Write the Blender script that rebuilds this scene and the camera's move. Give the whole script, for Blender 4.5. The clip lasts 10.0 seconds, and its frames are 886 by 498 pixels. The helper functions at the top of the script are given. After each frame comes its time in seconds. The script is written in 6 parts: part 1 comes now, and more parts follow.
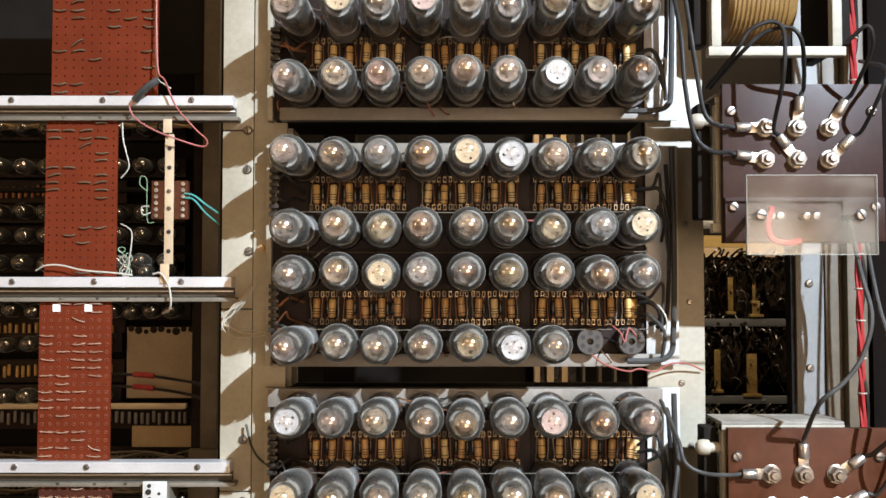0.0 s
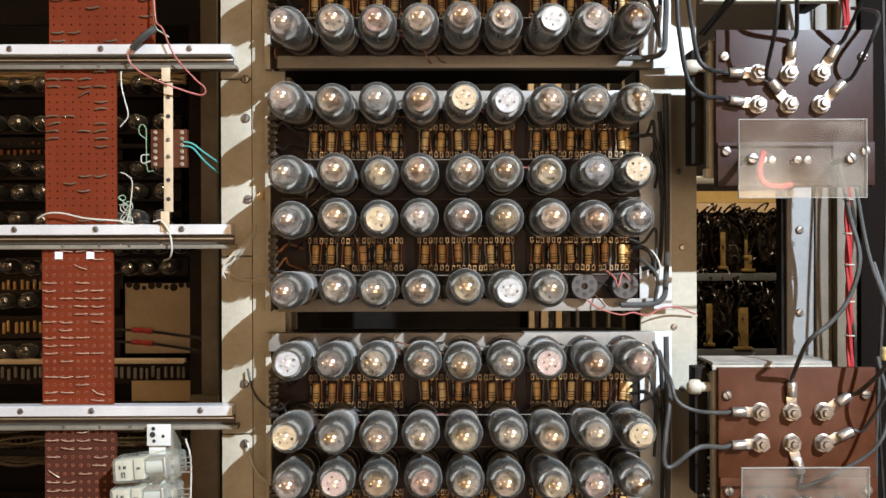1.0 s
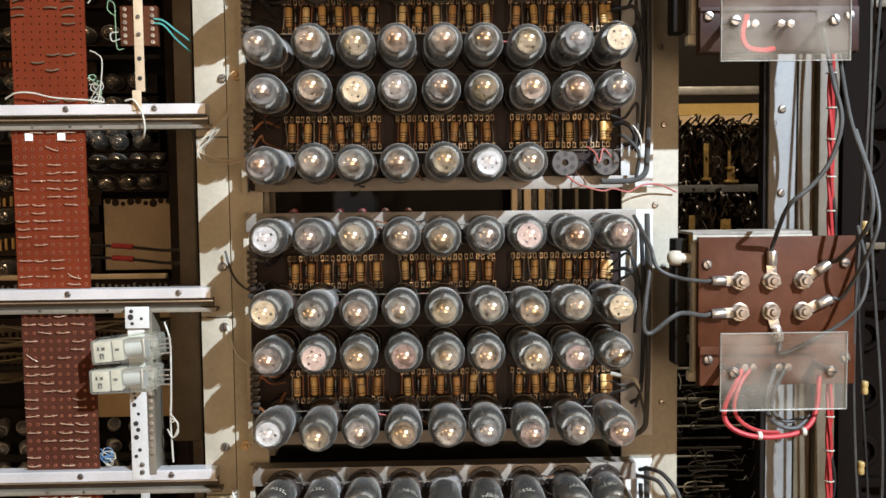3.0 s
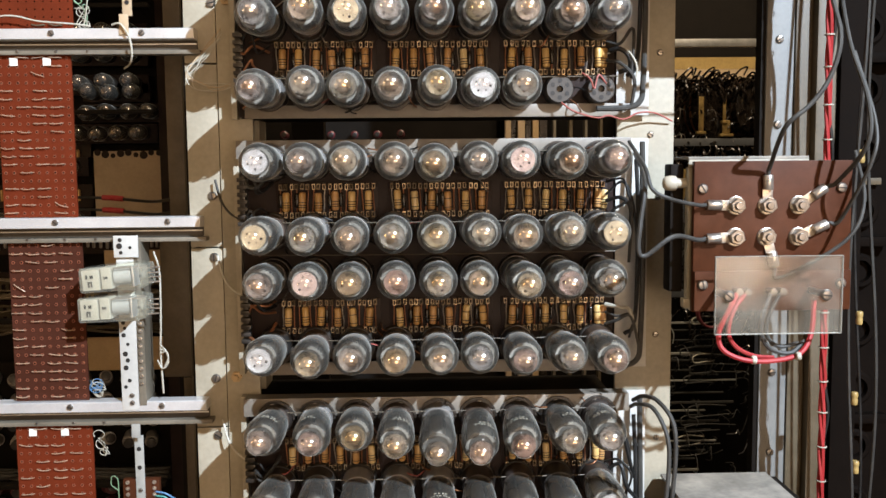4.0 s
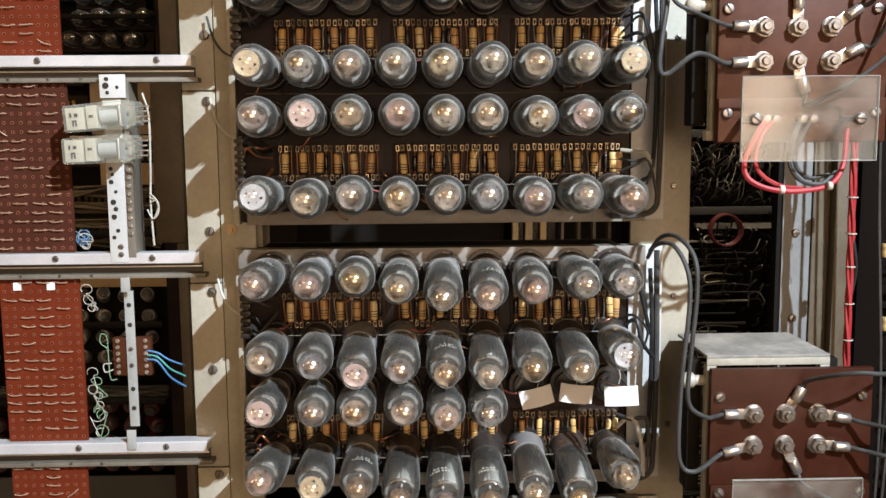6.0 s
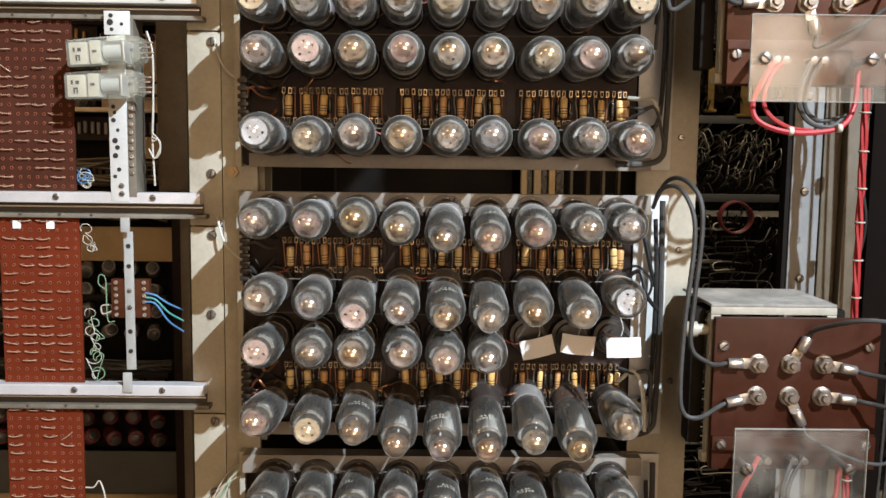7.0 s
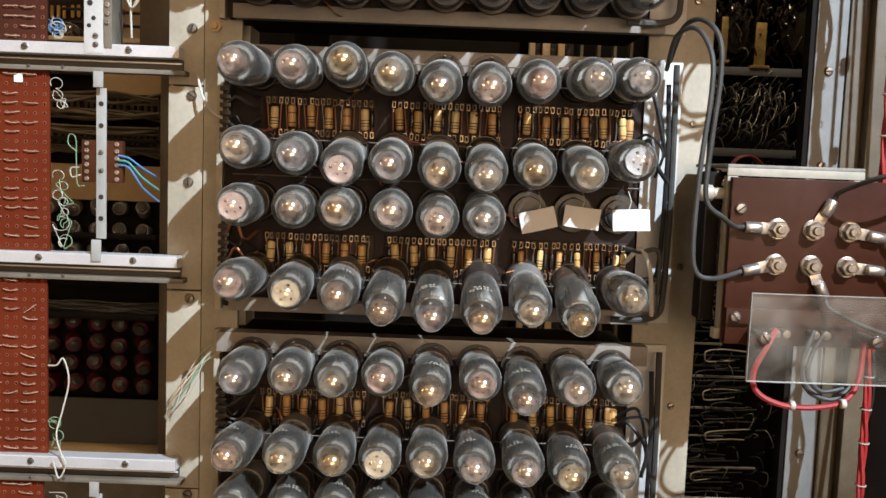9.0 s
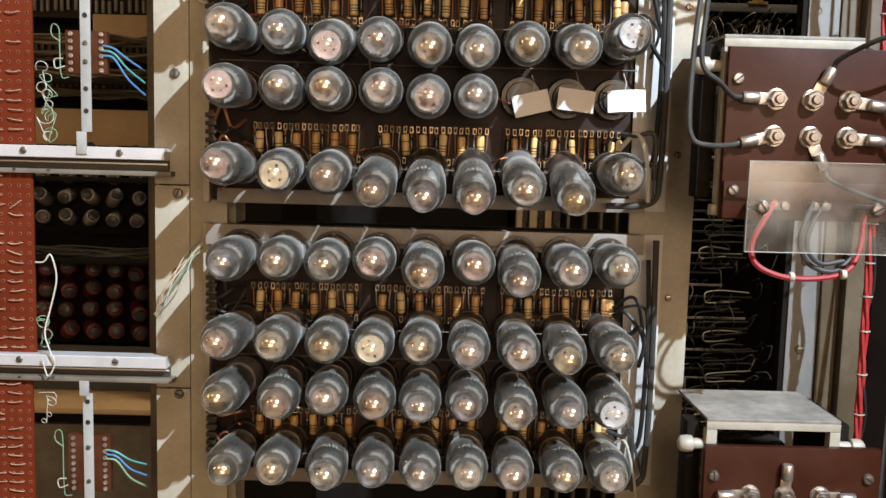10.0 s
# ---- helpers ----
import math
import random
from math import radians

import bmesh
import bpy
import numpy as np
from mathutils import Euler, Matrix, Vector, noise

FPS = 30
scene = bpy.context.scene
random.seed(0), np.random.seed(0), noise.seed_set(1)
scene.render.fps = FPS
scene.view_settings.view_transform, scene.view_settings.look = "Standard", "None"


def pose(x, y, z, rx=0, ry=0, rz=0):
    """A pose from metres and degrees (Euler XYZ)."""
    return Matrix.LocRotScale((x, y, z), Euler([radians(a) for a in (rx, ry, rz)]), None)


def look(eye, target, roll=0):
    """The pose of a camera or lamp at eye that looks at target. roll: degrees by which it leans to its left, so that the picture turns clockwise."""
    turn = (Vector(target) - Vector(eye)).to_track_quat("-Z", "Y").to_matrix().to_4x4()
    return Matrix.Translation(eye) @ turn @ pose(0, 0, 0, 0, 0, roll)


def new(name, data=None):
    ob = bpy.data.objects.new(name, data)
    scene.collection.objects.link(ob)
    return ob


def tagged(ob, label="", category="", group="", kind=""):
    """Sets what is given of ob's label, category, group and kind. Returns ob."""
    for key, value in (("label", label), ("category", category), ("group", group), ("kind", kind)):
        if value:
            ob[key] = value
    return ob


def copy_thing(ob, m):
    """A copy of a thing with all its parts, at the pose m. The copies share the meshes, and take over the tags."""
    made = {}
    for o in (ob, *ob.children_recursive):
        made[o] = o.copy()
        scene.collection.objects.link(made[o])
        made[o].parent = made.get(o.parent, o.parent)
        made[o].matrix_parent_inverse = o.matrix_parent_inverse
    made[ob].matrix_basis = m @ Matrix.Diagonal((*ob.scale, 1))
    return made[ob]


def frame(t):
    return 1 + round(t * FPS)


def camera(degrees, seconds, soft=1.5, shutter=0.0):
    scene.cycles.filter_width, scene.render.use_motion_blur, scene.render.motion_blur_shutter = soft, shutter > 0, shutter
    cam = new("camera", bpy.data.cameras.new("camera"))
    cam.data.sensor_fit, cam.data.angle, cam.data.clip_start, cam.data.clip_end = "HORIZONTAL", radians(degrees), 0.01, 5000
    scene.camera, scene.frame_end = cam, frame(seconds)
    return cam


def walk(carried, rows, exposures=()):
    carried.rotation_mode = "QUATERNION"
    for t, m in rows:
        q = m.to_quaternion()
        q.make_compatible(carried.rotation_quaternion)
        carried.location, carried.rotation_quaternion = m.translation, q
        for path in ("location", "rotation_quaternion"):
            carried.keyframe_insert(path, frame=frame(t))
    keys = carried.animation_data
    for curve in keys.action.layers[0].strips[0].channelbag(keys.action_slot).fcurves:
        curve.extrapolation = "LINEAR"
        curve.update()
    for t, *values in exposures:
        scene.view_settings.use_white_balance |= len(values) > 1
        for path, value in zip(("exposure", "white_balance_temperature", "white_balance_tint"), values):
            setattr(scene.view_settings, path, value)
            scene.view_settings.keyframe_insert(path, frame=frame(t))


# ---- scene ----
cam = camera(52.6, 10.0)
METRES, EYE, TILT, LEAN, TURN = 0.525, 1.6, 2.2, 0.0, 0.0
ROWS = [
    (0.0, 0.0, 0.0, 0.0, 0.0, 0.0, -0.0),
    (0.5, -0.0068, -0.012, -0.0127, 0.03, -1.26, 0.0),
    (1.0, -0.0054, -0.0246, -0.0298, -0.39, -2.31, 0.17),
    (1.5, -0.002, -0.0289, -0.0516, -0.73, -3.36, 0.12),
    (2.0, -0.0002, -0.0287, -0.0776, -0.93, -4.48, 0.26),
    (2.5, 0.0024, -0.0209, -0.1091, -1.11, -5.2, 0.52),
    (4.0, 0.0051, -0.006, -0.2277, -1.76, -7.47, 0.47),
    (4.5, 0.0033, 0.0064, -0.271, -1.7, -8.38, 0.34),
    (5.0, 0.0039, 0.0314, -0.3294, -1.73, -9.05, 0.43),
    (5.5, -0.0023, 0.0465, -0.3956, -1.81, -9.3, 0.72),
    (7.0, 0.0166, 0.0518, -0.5643, -0.61, -8.41, -0.72),
    (7.5, 0.0129, 0.0628, -0.6207, -0.98, -8.48, -1.22),
    (8.0, 0.032, 0.0886, -0.6905, -1.57, -8.07, -1.46),
    (8.5, 0.0354, 0.1148, -0.7494, -0.77, -8.0, -1.97),
    (9.0, 0.0385, 0.1265, -0.8087, -0.16, -7.56, -2.16),
    (9.5, 0.0501, 0.1263, -0.8863, -0.12, -7.62, -1.79),
    (10.0, 0.0556, 0.1309, -0.9592, -0.21, -8.54, -1.54),
]
walk(cam, [(t, pose(0, 0, EYE, TILT, LEAN, TURN) @ pose(METRES * x, METRES * y, METRES * z, 90 + pitch, roll, yaw)) for t, x, y, z, yaw, pitch, roll in ROWS], exposures=((0.0, 0.03), (4.0, 0.03), (7.0, 0.05), (8.5, 0.12), (9.0, 0.07), (9.5, 0.2), (10.0, 0.16)))

# ---- light ----
world = bpy.data.worlds.new("room_air")
scene.world = world
world.use_nodes = True
world.node_tree.nodes["Background"].inputs[0].default_value = (1.0, 0.86, 0.68, 1)
world.node_tree.nodes["Background"].inputs[1].default_value = 0.075


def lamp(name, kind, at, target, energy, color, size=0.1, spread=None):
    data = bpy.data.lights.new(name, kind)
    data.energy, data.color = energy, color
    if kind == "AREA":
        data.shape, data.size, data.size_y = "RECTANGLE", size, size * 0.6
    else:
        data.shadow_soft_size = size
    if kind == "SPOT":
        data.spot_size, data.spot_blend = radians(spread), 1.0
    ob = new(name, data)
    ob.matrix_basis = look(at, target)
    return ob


# the small cool spot high on one side, which throws the hard patches of light
lamp("spot_lamp", "SPOT", (1.36, -1.16, 2.97), (-0.36, 0.84, 1.13), 1140, (0.73, 0.85, 1.0), 0.02, 49)
# warm light of the hall: an unseen wall washer and a wide soft fill added behind the camera, a ceiling panel and a
# cluster of bulbs
lamp("wall_washer", "AREA", (0.8, -1.9, 2.75), (0.7, -3.2, 1.4), 56, (1.0, 0.68, 0.43), 1.8)
lamp("hall_front_fill", "AREA", (0.75, -2.3, 1.42), (0.0, 0.8, 1.15), 31, (1.0, 0.71, 0.47), 1.5)
lamp("ceiling_lamp", "AREA", (-1.0, -0.9, 2.95), (-0.2, 0.8, 1.3), 4, (1.0, 0.78, 0.54), 0.7)
for k, (lx, ly, lz) in enumerate(((-1.56, 0.10, 1.84), (-1.66, 0.12, 1.68), (-1.50, 0.02, 1.58))):
    lamp("hall_bulb_%s" % "abc"[k], "POINT", (lx, ly, lz), (0, 0.8, 1.4), 3.4, (1.0, 0.66, 0.32), 0.06)
# two unseen lamps added to brighten the rear racks
lamp("rear_fill", "AREA", (0.35, 1.35, 2.95), (0.2, 1.7, 1.3), 18.0, (1.0, 0.8, 0.56), 0.8)
lamp("rear_fill_low", "AREA", (0.55, 1.22, 2.35), (0.50, 1.85, 1.4), 10.0, (1.0, 0.80, 0.56), 0.4)


# ---- materials ----
def socket(nodes, kind, **values):
    n = nodes.new(kind)
    for k, v in values.items():
        n.inputs[k.replace("_", " ")].default_value = v
    return n


def surface(name, color, rough=0.5, metal=0.0, vary=0.25, grain=400.0, stain=14.0, bump=0.15, spread=0.0, dust=0.0, coat=0.0, gloss=0.5):
    """A painted, metal or moulded surface: grain and stains at two sizes, a little dust and relief."""
    m = bpy.data.materials.new(name)
    m.use_nodes = True
    nt = m.node_tree
    nodes, link = nt.nodes, nt.links.new
    bsdf = nodes["Principled BSDF"]
    bsdf.inputs["Roughness"].default_value = rough
    bsdf.inputs["Metallic"].default_value = metal
    bsdf.inputs["Coat Weight"].default_value = coat
    bsdf.inputs["Specular IOR Level"].default_value = gloss
    geo = nodes.new("ShaderNodeTexCoord")
    info = nodes.new("ShaderNodeObjectInfo")
    shift = nodes.new("ShaderNodeVectorMath")
    shift.operation = "MULTIPLY_ADD"
    shift.inputs[1].default_value = (7.3, 5.1, 9.7)
    link(info.outputs["Random"], shift.inputs[0])
    link(geo.outputs["Object"], shift.inputs[2])
    fine = socket(nodes, "ShaderNodeTexNoise", Scale=grain, Detail=3.0)
    wide = socket(nodes, "ShaderNodeTexNoise", Scale=stain, Detail=6.0, Roughness=0.65)
    for n in (fine, wide):
        link(shift.outputs[0], n.inputs["Vector"])
    amount = nodes.new("ShaderNodeMapRange")
    amount.inputs["From Min"].default_value, amount.inputs["From Max"].default_value = 0.3, 0.72
    amount.inputs["To Min"].default_value, amount.inputs["To Max"].default_value = 1 - vary, 1 + vary * 0.5
    mixed = nodes.new("ShaderNodeMath")
    mixed.operation = "MULTIPLY_ADD"
    mixed.inputs[1].default_value = 0.3
    link(fine.outputs["Fac"], mixed.inputs[0])
    half = nodes.new("ShaderNodeMath")
    half.operation = "MULTIPLY"
    half.inputs[1].default_value = 0.7
    link(wide.outputs["Fac"], half.inputs[0])
    link(half.outputs[0], mixed.inputs[2])
    link(mixed.outputs[0], amount.inputs["Value"])
    hue = nodes.new("ShaderNodeHueSaturation")
    hue.inputs["Color"].default_value = (*color, 1)
    value = nodes.new("ShaderNodeMath")
    value.operation = "MULTIPLY"
    link(amount.outputs[0], value.inputs[0])
    per = nodes.new("ShaderNodeMapRange")
    per.inputs["To Min"].default_value, per.inputs["To Max"].default_value = 1 - spread, 1 + spread
    link(info.outputs["Random"], per.inputs["Value"])
    link(per.outputs[0], value.inputs[1])
    link(value.outputs[0], hue.inputs["Value"])
    base = hue.outputs[0]
    if dust:
        over = nodes.new("ShaderNodeMix")
        over.data_type = "RGBA"
        over.inputs["B"].default_value = (0.42, 0.38, 0.31, 1)
        dusty = nodes.new("ShaderNodeMapRange")
        dusty.inputs["From Min"].default_value, dusty.inputs["From Max"].default_value = 0.45, 0.75
        dusty.inputs["To Max"].default_value = dust
        link(wide.outputs["Fac"], dusty.inputs["Value"])
        link(dusty.outputs[0], over.inputs["Factor"])
        link(base, over.inputs["A"])
        base = over.outputs["Result"]
    link(base, bsdf.inputs["Base Color"])
    shiny = nodes.new("ShaderNodeMapRange")
    shiny.inputs["To Min"].default_value, shiny.inputs["To Max"].default_value = max(0.02, rough - 0.12), min(1, rough + 0.15)
    link(wide.outputs["Fac"], shiny.inputs["Value"])
    link(shiny.outputs[0], bsdf.inputs["Roughness"])
    if bump:
        relief = nodes.new("ShaderNodeBump")
        relief.inputs["Strength"].default_value, relief.inputs["Distance"].default_value = bump, 0.0006
        link(fine.outputs["Fac"], relief.inputs["Height"])
        link(relief.outputs[0], bsdf.inputs["Normal"])
    return m


def ramp_surface(name, stops, rough, metal, stain=90, vary=0.3):
    """A surface whose colour differs from one piece to the next."""
    m = surface(name, (0.5, 0.5, 0.5), rough, metal, vary=vary, grain=900, stain=stain, bump=0.1)
    nt = m.node_tree
    hue = next(n for n in nt.nodes if n.bl_idname == "ShaderNodeHueSaturation")
    info = next(n for n in nt.nodes if n.bl_idname == "ShaderNodeObjectInfo")
    ramp = nt.nodes.new("ShaderNodeValToRGB")
    ramp.color_ramp.interpolation = "CONSTANT"
    while len(ramp.color_ramp.elements) < len(stops):
        ramp.color_ramp.elements.new(0.5)
    for k, c in enumerate(stops):
        ramp.color_ramp.elements[k].position = k / len(stops)
        ramp.color_ramp.elements[k].color = (*c, 1)
    nt.links.new(info.outputs["Random"], ramp.inputs[0])
    nt.links.new(ramp.outputs[0], hue.inputs["Color"])
    return m


def film(name, stops, rough, thick):
    """A patchy see-through metal film on the inside of glass."""
    m = ramp_surface(name, stops, rough, 1.0, 130, 0.4)
    nt = m.node_tree
    bsdf = nt.nodes["Principled BSDF"]
    thru = nt.nodes.new("ShaderNodeBsdfTransparent")
    patch = socket(nt.nodes, "ShaderNodeTexNoise", Scale=70.0, Detail=2.0)
    shift = next(n for n in nt.nodes if n.bl_idname == "ShaderNodeVectorMath")
    nt.links.new(shift.outputs[0], patch.inputs["Vector"])
    span = nt.nodes.new("ShaderNodeMapRange")
    span.inputs["From Min"].default_value, span.inputs["From Max"].default_value = 0.38, 0.62
    span.inputs["To Min"].default_value, span.inputs["To Max"].default_value = thick * 0.6, thick * 1.15
    nt.links.new(patch.outputs["Fac"], span.inputs["Value"])
    mix = nt.nodes.new("ShaderNodeMixShader")
    nt.links.new(span.outputs[0], mix.inputs[0])
    nt.links.new(thru.outputs[0], mix.inputs[1])
    nt.links.new(bsdf.outputs[0], mix.inputs[2])
    nt.links.new(mix.outputs[0], nt.nodes["Material Output"].inputs[0])
    return m


def clear(name, tint, haze, haze_color=(0.6, 0.6, 0.58), rough=0.04, stain=120.0, rim=0.0, patch=0.3, ior=1.45, wobble=0.0):
    """Thin clear glass or acrylic: see-through, glossy by Fresnel, with a veil of dust."""
    m = bpy.data.materials.new(name)
    m.use_nodes = True
    nt = m.node_tree
    nodes, link = nt.nodes, nt.links.new
    nodes.remove(nodes["Principled BSDF"])
    thru = nodes.new("ShaderNodeBsdfTransparent")
    thru.inputs[0].default_value = (*tint, 1)
    gloss = nodes.new("ShaderNodeBsdfGlossy")
    gloss.inputs["Roughness"].default_value = rough
    if wobble:
        # blown glass is never quite even: slow waves break its reflections up
        place = nodes.new("ShaderNodeTexCoord")
        waves = socket(nodes, "ShaderNodeTexNoise", Scale=210.0, Detail=2.0)
        link(place.outputs["Object"], waves.inputs["Vector"])
        relief = nodes.new("ShaderNodeBump")
        relief.inputs["Strength"].default_value, relief.inputs["Distance"].default_value = wobble, 0.002
        link(waves.outputs["Fac"], relief.inputs["Height"])
        link(relief.outputs[0], gloss.inputs["Normal"])
    veil = nodes.new("ShaderNodeBsdfDiffuse")
    veil.inputs[0].default_value = (*haze_color, 1)
    coord = nodes.new("ShaderNodeTexCoord")
    dirt = socket(nodes, "ShaderNodeTexNoise", Scale=stain, Detail=5.0)
    link(coord.outputs["Object"], dirt.inputs["Vector"])
    span = nodes.new("ShaderNodeMapRange")
    span.inputs["From Min"].default_value, span.inputs["From Max"].default_value = 0.38, 0.66
    span.inputs["To Min"].default_value, span.inputs["To Max"].default_value = haze * (1 - patch), haze * (1 + patch * 1.3)
    link(dirt.outputs["Fac"], span.inputs["Value"])
    a = nodes.new("ShaderNodeMixShader")
    link(span.outputs[0], a.inputs[0])
    link(thru.outputs[0], a.inputs[1])
    link(veil.outputs[0], a.inputs[2])
    fres = nodes.new("ShaderNodeFresnel")
    fres.inputs[0].default_value = ior
    b = nodes.new("ShaderNodeMixShader")
    link(fres.outputs[0], b.inputs[0])
    link(a.outputs[0], b.inputs[1])
    link(gloss.outputs[0], b.inputs[2])
    last = b
    if rim:
        edge = nodes.new("ShaderNodeLayerWeight")
        edge.inputs[0].default_value = 0.5
        soft_gloss = nodes.new("ShaderNodeBsdfGlossy")
        soft_gloss.inputs["Roughness"].default_value = 0.62
        soft_gloss.inputs[0].default_value = (0.97, 0.95, 0.87, 1)
        amount = nodes.new("ShaderNodeMath")
        amount.operation = "MULTIPLY"
        amount.inputs[1].default_value = rim
        steep = nodes.new("ShaderNodeMath")
        steep.operation = "POWER"
        steep.inputs[1].default_value = 7.5
        link(edge.outputs["Facing"], steep.inputs[0])
        link(steep.outputs[0], amount.inputs[0])
        last = nodes.new("ShaderNodeMixShader")
        link(amount.outputs[0], last.inputs[0])
        link(b.outputs[0], last.inputs[1])
        link(soft_gloss.outputs[0], last.inputs[2])
    link(last.outputs[0], nodes["Material Output"].inputs[0])
    return m


CREAM = surface("cream_enamel", (0.165, 0.145, 0.12), 0.42, 0, 0.28, 260, 9, 0.12, dust=0.15)
OLIVE = surface("olive_cream_enamel", (0.30, 0.270, 0.205), 0.45, 0, 0.3, 260, 10, 0.12, dust=0.12)
PALE = surface("pale_grey_enamel", (0.26, 0.26, 0.24), 0.45, 0, 0.22, 260, 12, 0.12, dust=0.12)
COVER = surface("dull_grey_enamel", (0.15, 0.152, 0.146), 0.5, 0, 0.25, 260, 12, 0.12, dust=0.08)
WHITE = surface("ivory_paint", (0.31, 0.285, 0.225), 0.5, 0, 0.3, 220, 25, 0.15, dust=0.15)
STEEL = surface("dull_zinc", (0.55, 0.55, 0.54), 0.38, 0.85, 0.3, 500, 60, 0.2, 0.15)
BOLT = surface("aged_nickel", (0.27, 0.25, 0.225), 0.33, 0.9, 0.35, 500, 160, 0.2, 0.12)
TIN = surface("tinned_copper", (0.43, 0.40, 0.36), 0.3, 0.85, 0.3, 600, 200, 0.15, 0.15)
ALU = surface("aluminium_extrusion", (0.66, 0.66, 0.66), 0.36, 0.55, 0.18, 600, 18, 0.1)
RED_BOARD = surface("red_fibre_board", (0.104, 0.018, 0.0062), 0.62, 0, 0.3, 700, 22, 0.2, gloss=0.06)
BROWN_BOARD = surface("dark_brown_fibre_board", (0.048, 0.0155, 0.009), 0.55, 0, 0.3, 700, 22, 0.2, gloss=0.06)
PHENOLIC = surface("brown_phenolic", (0.056, 0.0165, 0.0062), 0.42, 0, 0.45, 120, 16, 0.06, 0.06, dust=0.025, gloss=0.12)
PHENOLIC_GREY = surface("purple_brown_phenolic", (0.029, 0.0128, 0.0098), 0.42, 0, 0.4, 120, 16, 0.06, 0.06, dust=0.02, gloss=0.14)
PHENOLIC_DARK = surface("oxblood_phenolic", (0.036, 0.0095, 0.0045), 0.36, 0, 0.4, 120, 16, 0.06, 0.06, dust=0.012, gloss=0.14)
DUSTY = surface("dust_covered_sheet", (0.20, 0.185, 0.16), 0.75, 0, 0.5, 160, 30, 0.2, dust=0.3)
BAKELITE = surface("black_bakelite", (0.018, 0.015, 0.013), 0.35, 0, 0.3, 400, 60, 0.1, dust=0.05)
BASE = ramp_surface("tube_base_moulding", [(0.03, 0.022, 0.018), (0.045, 0.03, 0.022), (0.16, 0.15, 0.14), (0.02, 0.018, 0.016)], 0.42, 0.0)
DARK = surface("dark_brown_panel", (0.0135, 0.0055, 0.004), 0.5, 0, 0.4, 300, 25, 0.2, dust=0.012, gloss=0.2)
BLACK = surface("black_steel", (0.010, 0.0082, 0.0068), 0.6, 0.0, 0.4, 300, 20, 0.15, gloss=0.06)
# near-black brown that paints in the shade at the far right
SHADE_BROWN = surface("shade_brown_steel", (0.0055, 0.0036, 0.0026), 0.7, 0.0, 0.5, 300, 20, 0.15, gloss=0.04)
DRAB = surface("drab_enamel", (0.075, 0.055, 0.029), 0.5, 0, 0.35, 260, 14, 0.12, dust=0.1)
GLASS = clear("tube_glass", (0.965, 0.96, 0.945), 0.030, (0.86, 0.80, 0.70), 0.045, 1100, rim=1.0, patch=0.35, ior=2.0, wobble=0.5)
DOME = clear("dome_glass", (0.975, 0.965, 0.95), 0.018, (0.84, 0.76, 0.68), 0.03, 1100, rim=0.9, patch=0.35, ior=1.7, wobble=0.06)
ACRYLIC = clear("scuffed_acrylic", (0.95, 0.94, 0.92), 0.06, (0.50, 0.46, 0.38), 0.12, 26, patch=0.75)
SAWN = surface("sawn_acrylic_edge", (0.24, 0.235, 0.205), 0.5, 0, 0.4, 500, 90, 0.1)
BOX_CLEAR = clear("yellowed_clear_plastic", (0.94, 0.94, 0.86), 0.085, (0.80, 0.80, 0.70), 0.05, 60)
GETTER = film("getter_film", [(0.80, 0.66, 0.46), (0.86, 0.77, 0.68), (0.78, 0.74, 0.70), (0.84, 0.68, 0.58), (0.80, 0.66, 0.40), (0.85, 0.80, 0.78)], 0.14, 0.82)
FILM_THIN = film("thin_getter_film", [(0.86, 0.77, 0.66), (0.86, 0.80, 0.75), (0.84, 0.70, 0.50)], 0.12, 0.3)
MICA = ramp_surface("mica_disc", [(0.28, 0.225, 0.18), (0.25, 0.165, 0.10), (0.30, 0.19, 0.14), (0.18, 0.155, 0.13), (0.32, 0.23, 0.17), (0.19, 0.135, 0.08), (0.31, 0.24, 0.16), (0.21, 0.185, 0.165)], 0.5, 0.0, 110, 0.5)
MICA_PALE = ramp_surface("pale_mica_disc", [(0.42, 0.39, 0.365), (0.44, 0.33, 0.20), (0.42, 0.29, 0.235)], 0.5, 0.0, 170, 0.4)
JUMPER = surface("bare_jumper_wire", (0.36, 0.25, 0.17), 0.4, 0.15, 0.3, 600, 200, 0.1, 0.15)
EYE = surface("copper_eyelet", (0.24, 0.075, 0.04), 0.4, 0.2, 0.3, 600, 200, 0.1)
SPACER = surface("grey_mica", (0.085, 0.075, 0.062), 0.4, 0.0, 0.3, 600, 120, 0.1, 0.2)
SOCKET_GREY = surface("dusty_bakelite", (0.038, 0.032, 0.026), 0.5, 0, 0.3, 400, 60, 0.1)
TEETH = surface("pale_toothed_mica", (0.27, 0.25, 0.215), 0.45, 0.0, 0.5, 600, 160, 0.1, 0.25)
ANODE = surface("grey_anode", (0.56, 0.53, 0.48), 0.4, 0.2, 0.3, 500, 100, 0.1)
RESISTOR = ramp_surface("resistor_lacquer", [(0.50, 0.30, 0.095), (0.56, 0.37, 0.14), (0.42, 0.235, 0.075), (0.60, 0.44, 0.20), (0.46, 0.25, 0.09)], 0.36, 0.0)
INK = surface("dark_ink", (0.009, 0.007, 0.006), 0.6)
LUG = surface("brass_lug", (0.33, 0.255, 0.17), 0.36, 0.8, 0.45, 500, 300, 0.2, 0.35)
COPPER = surface("lacquered_copper", (0.30, 0.13, 0.06), 0.4, 0.6, 0.3, 600, 90, 0.1)
WINDING = surface("varnished_winding", (0.20, 0.115, 0.035), 0.4, 0.0, 0.4, 500, 60, 0.2)
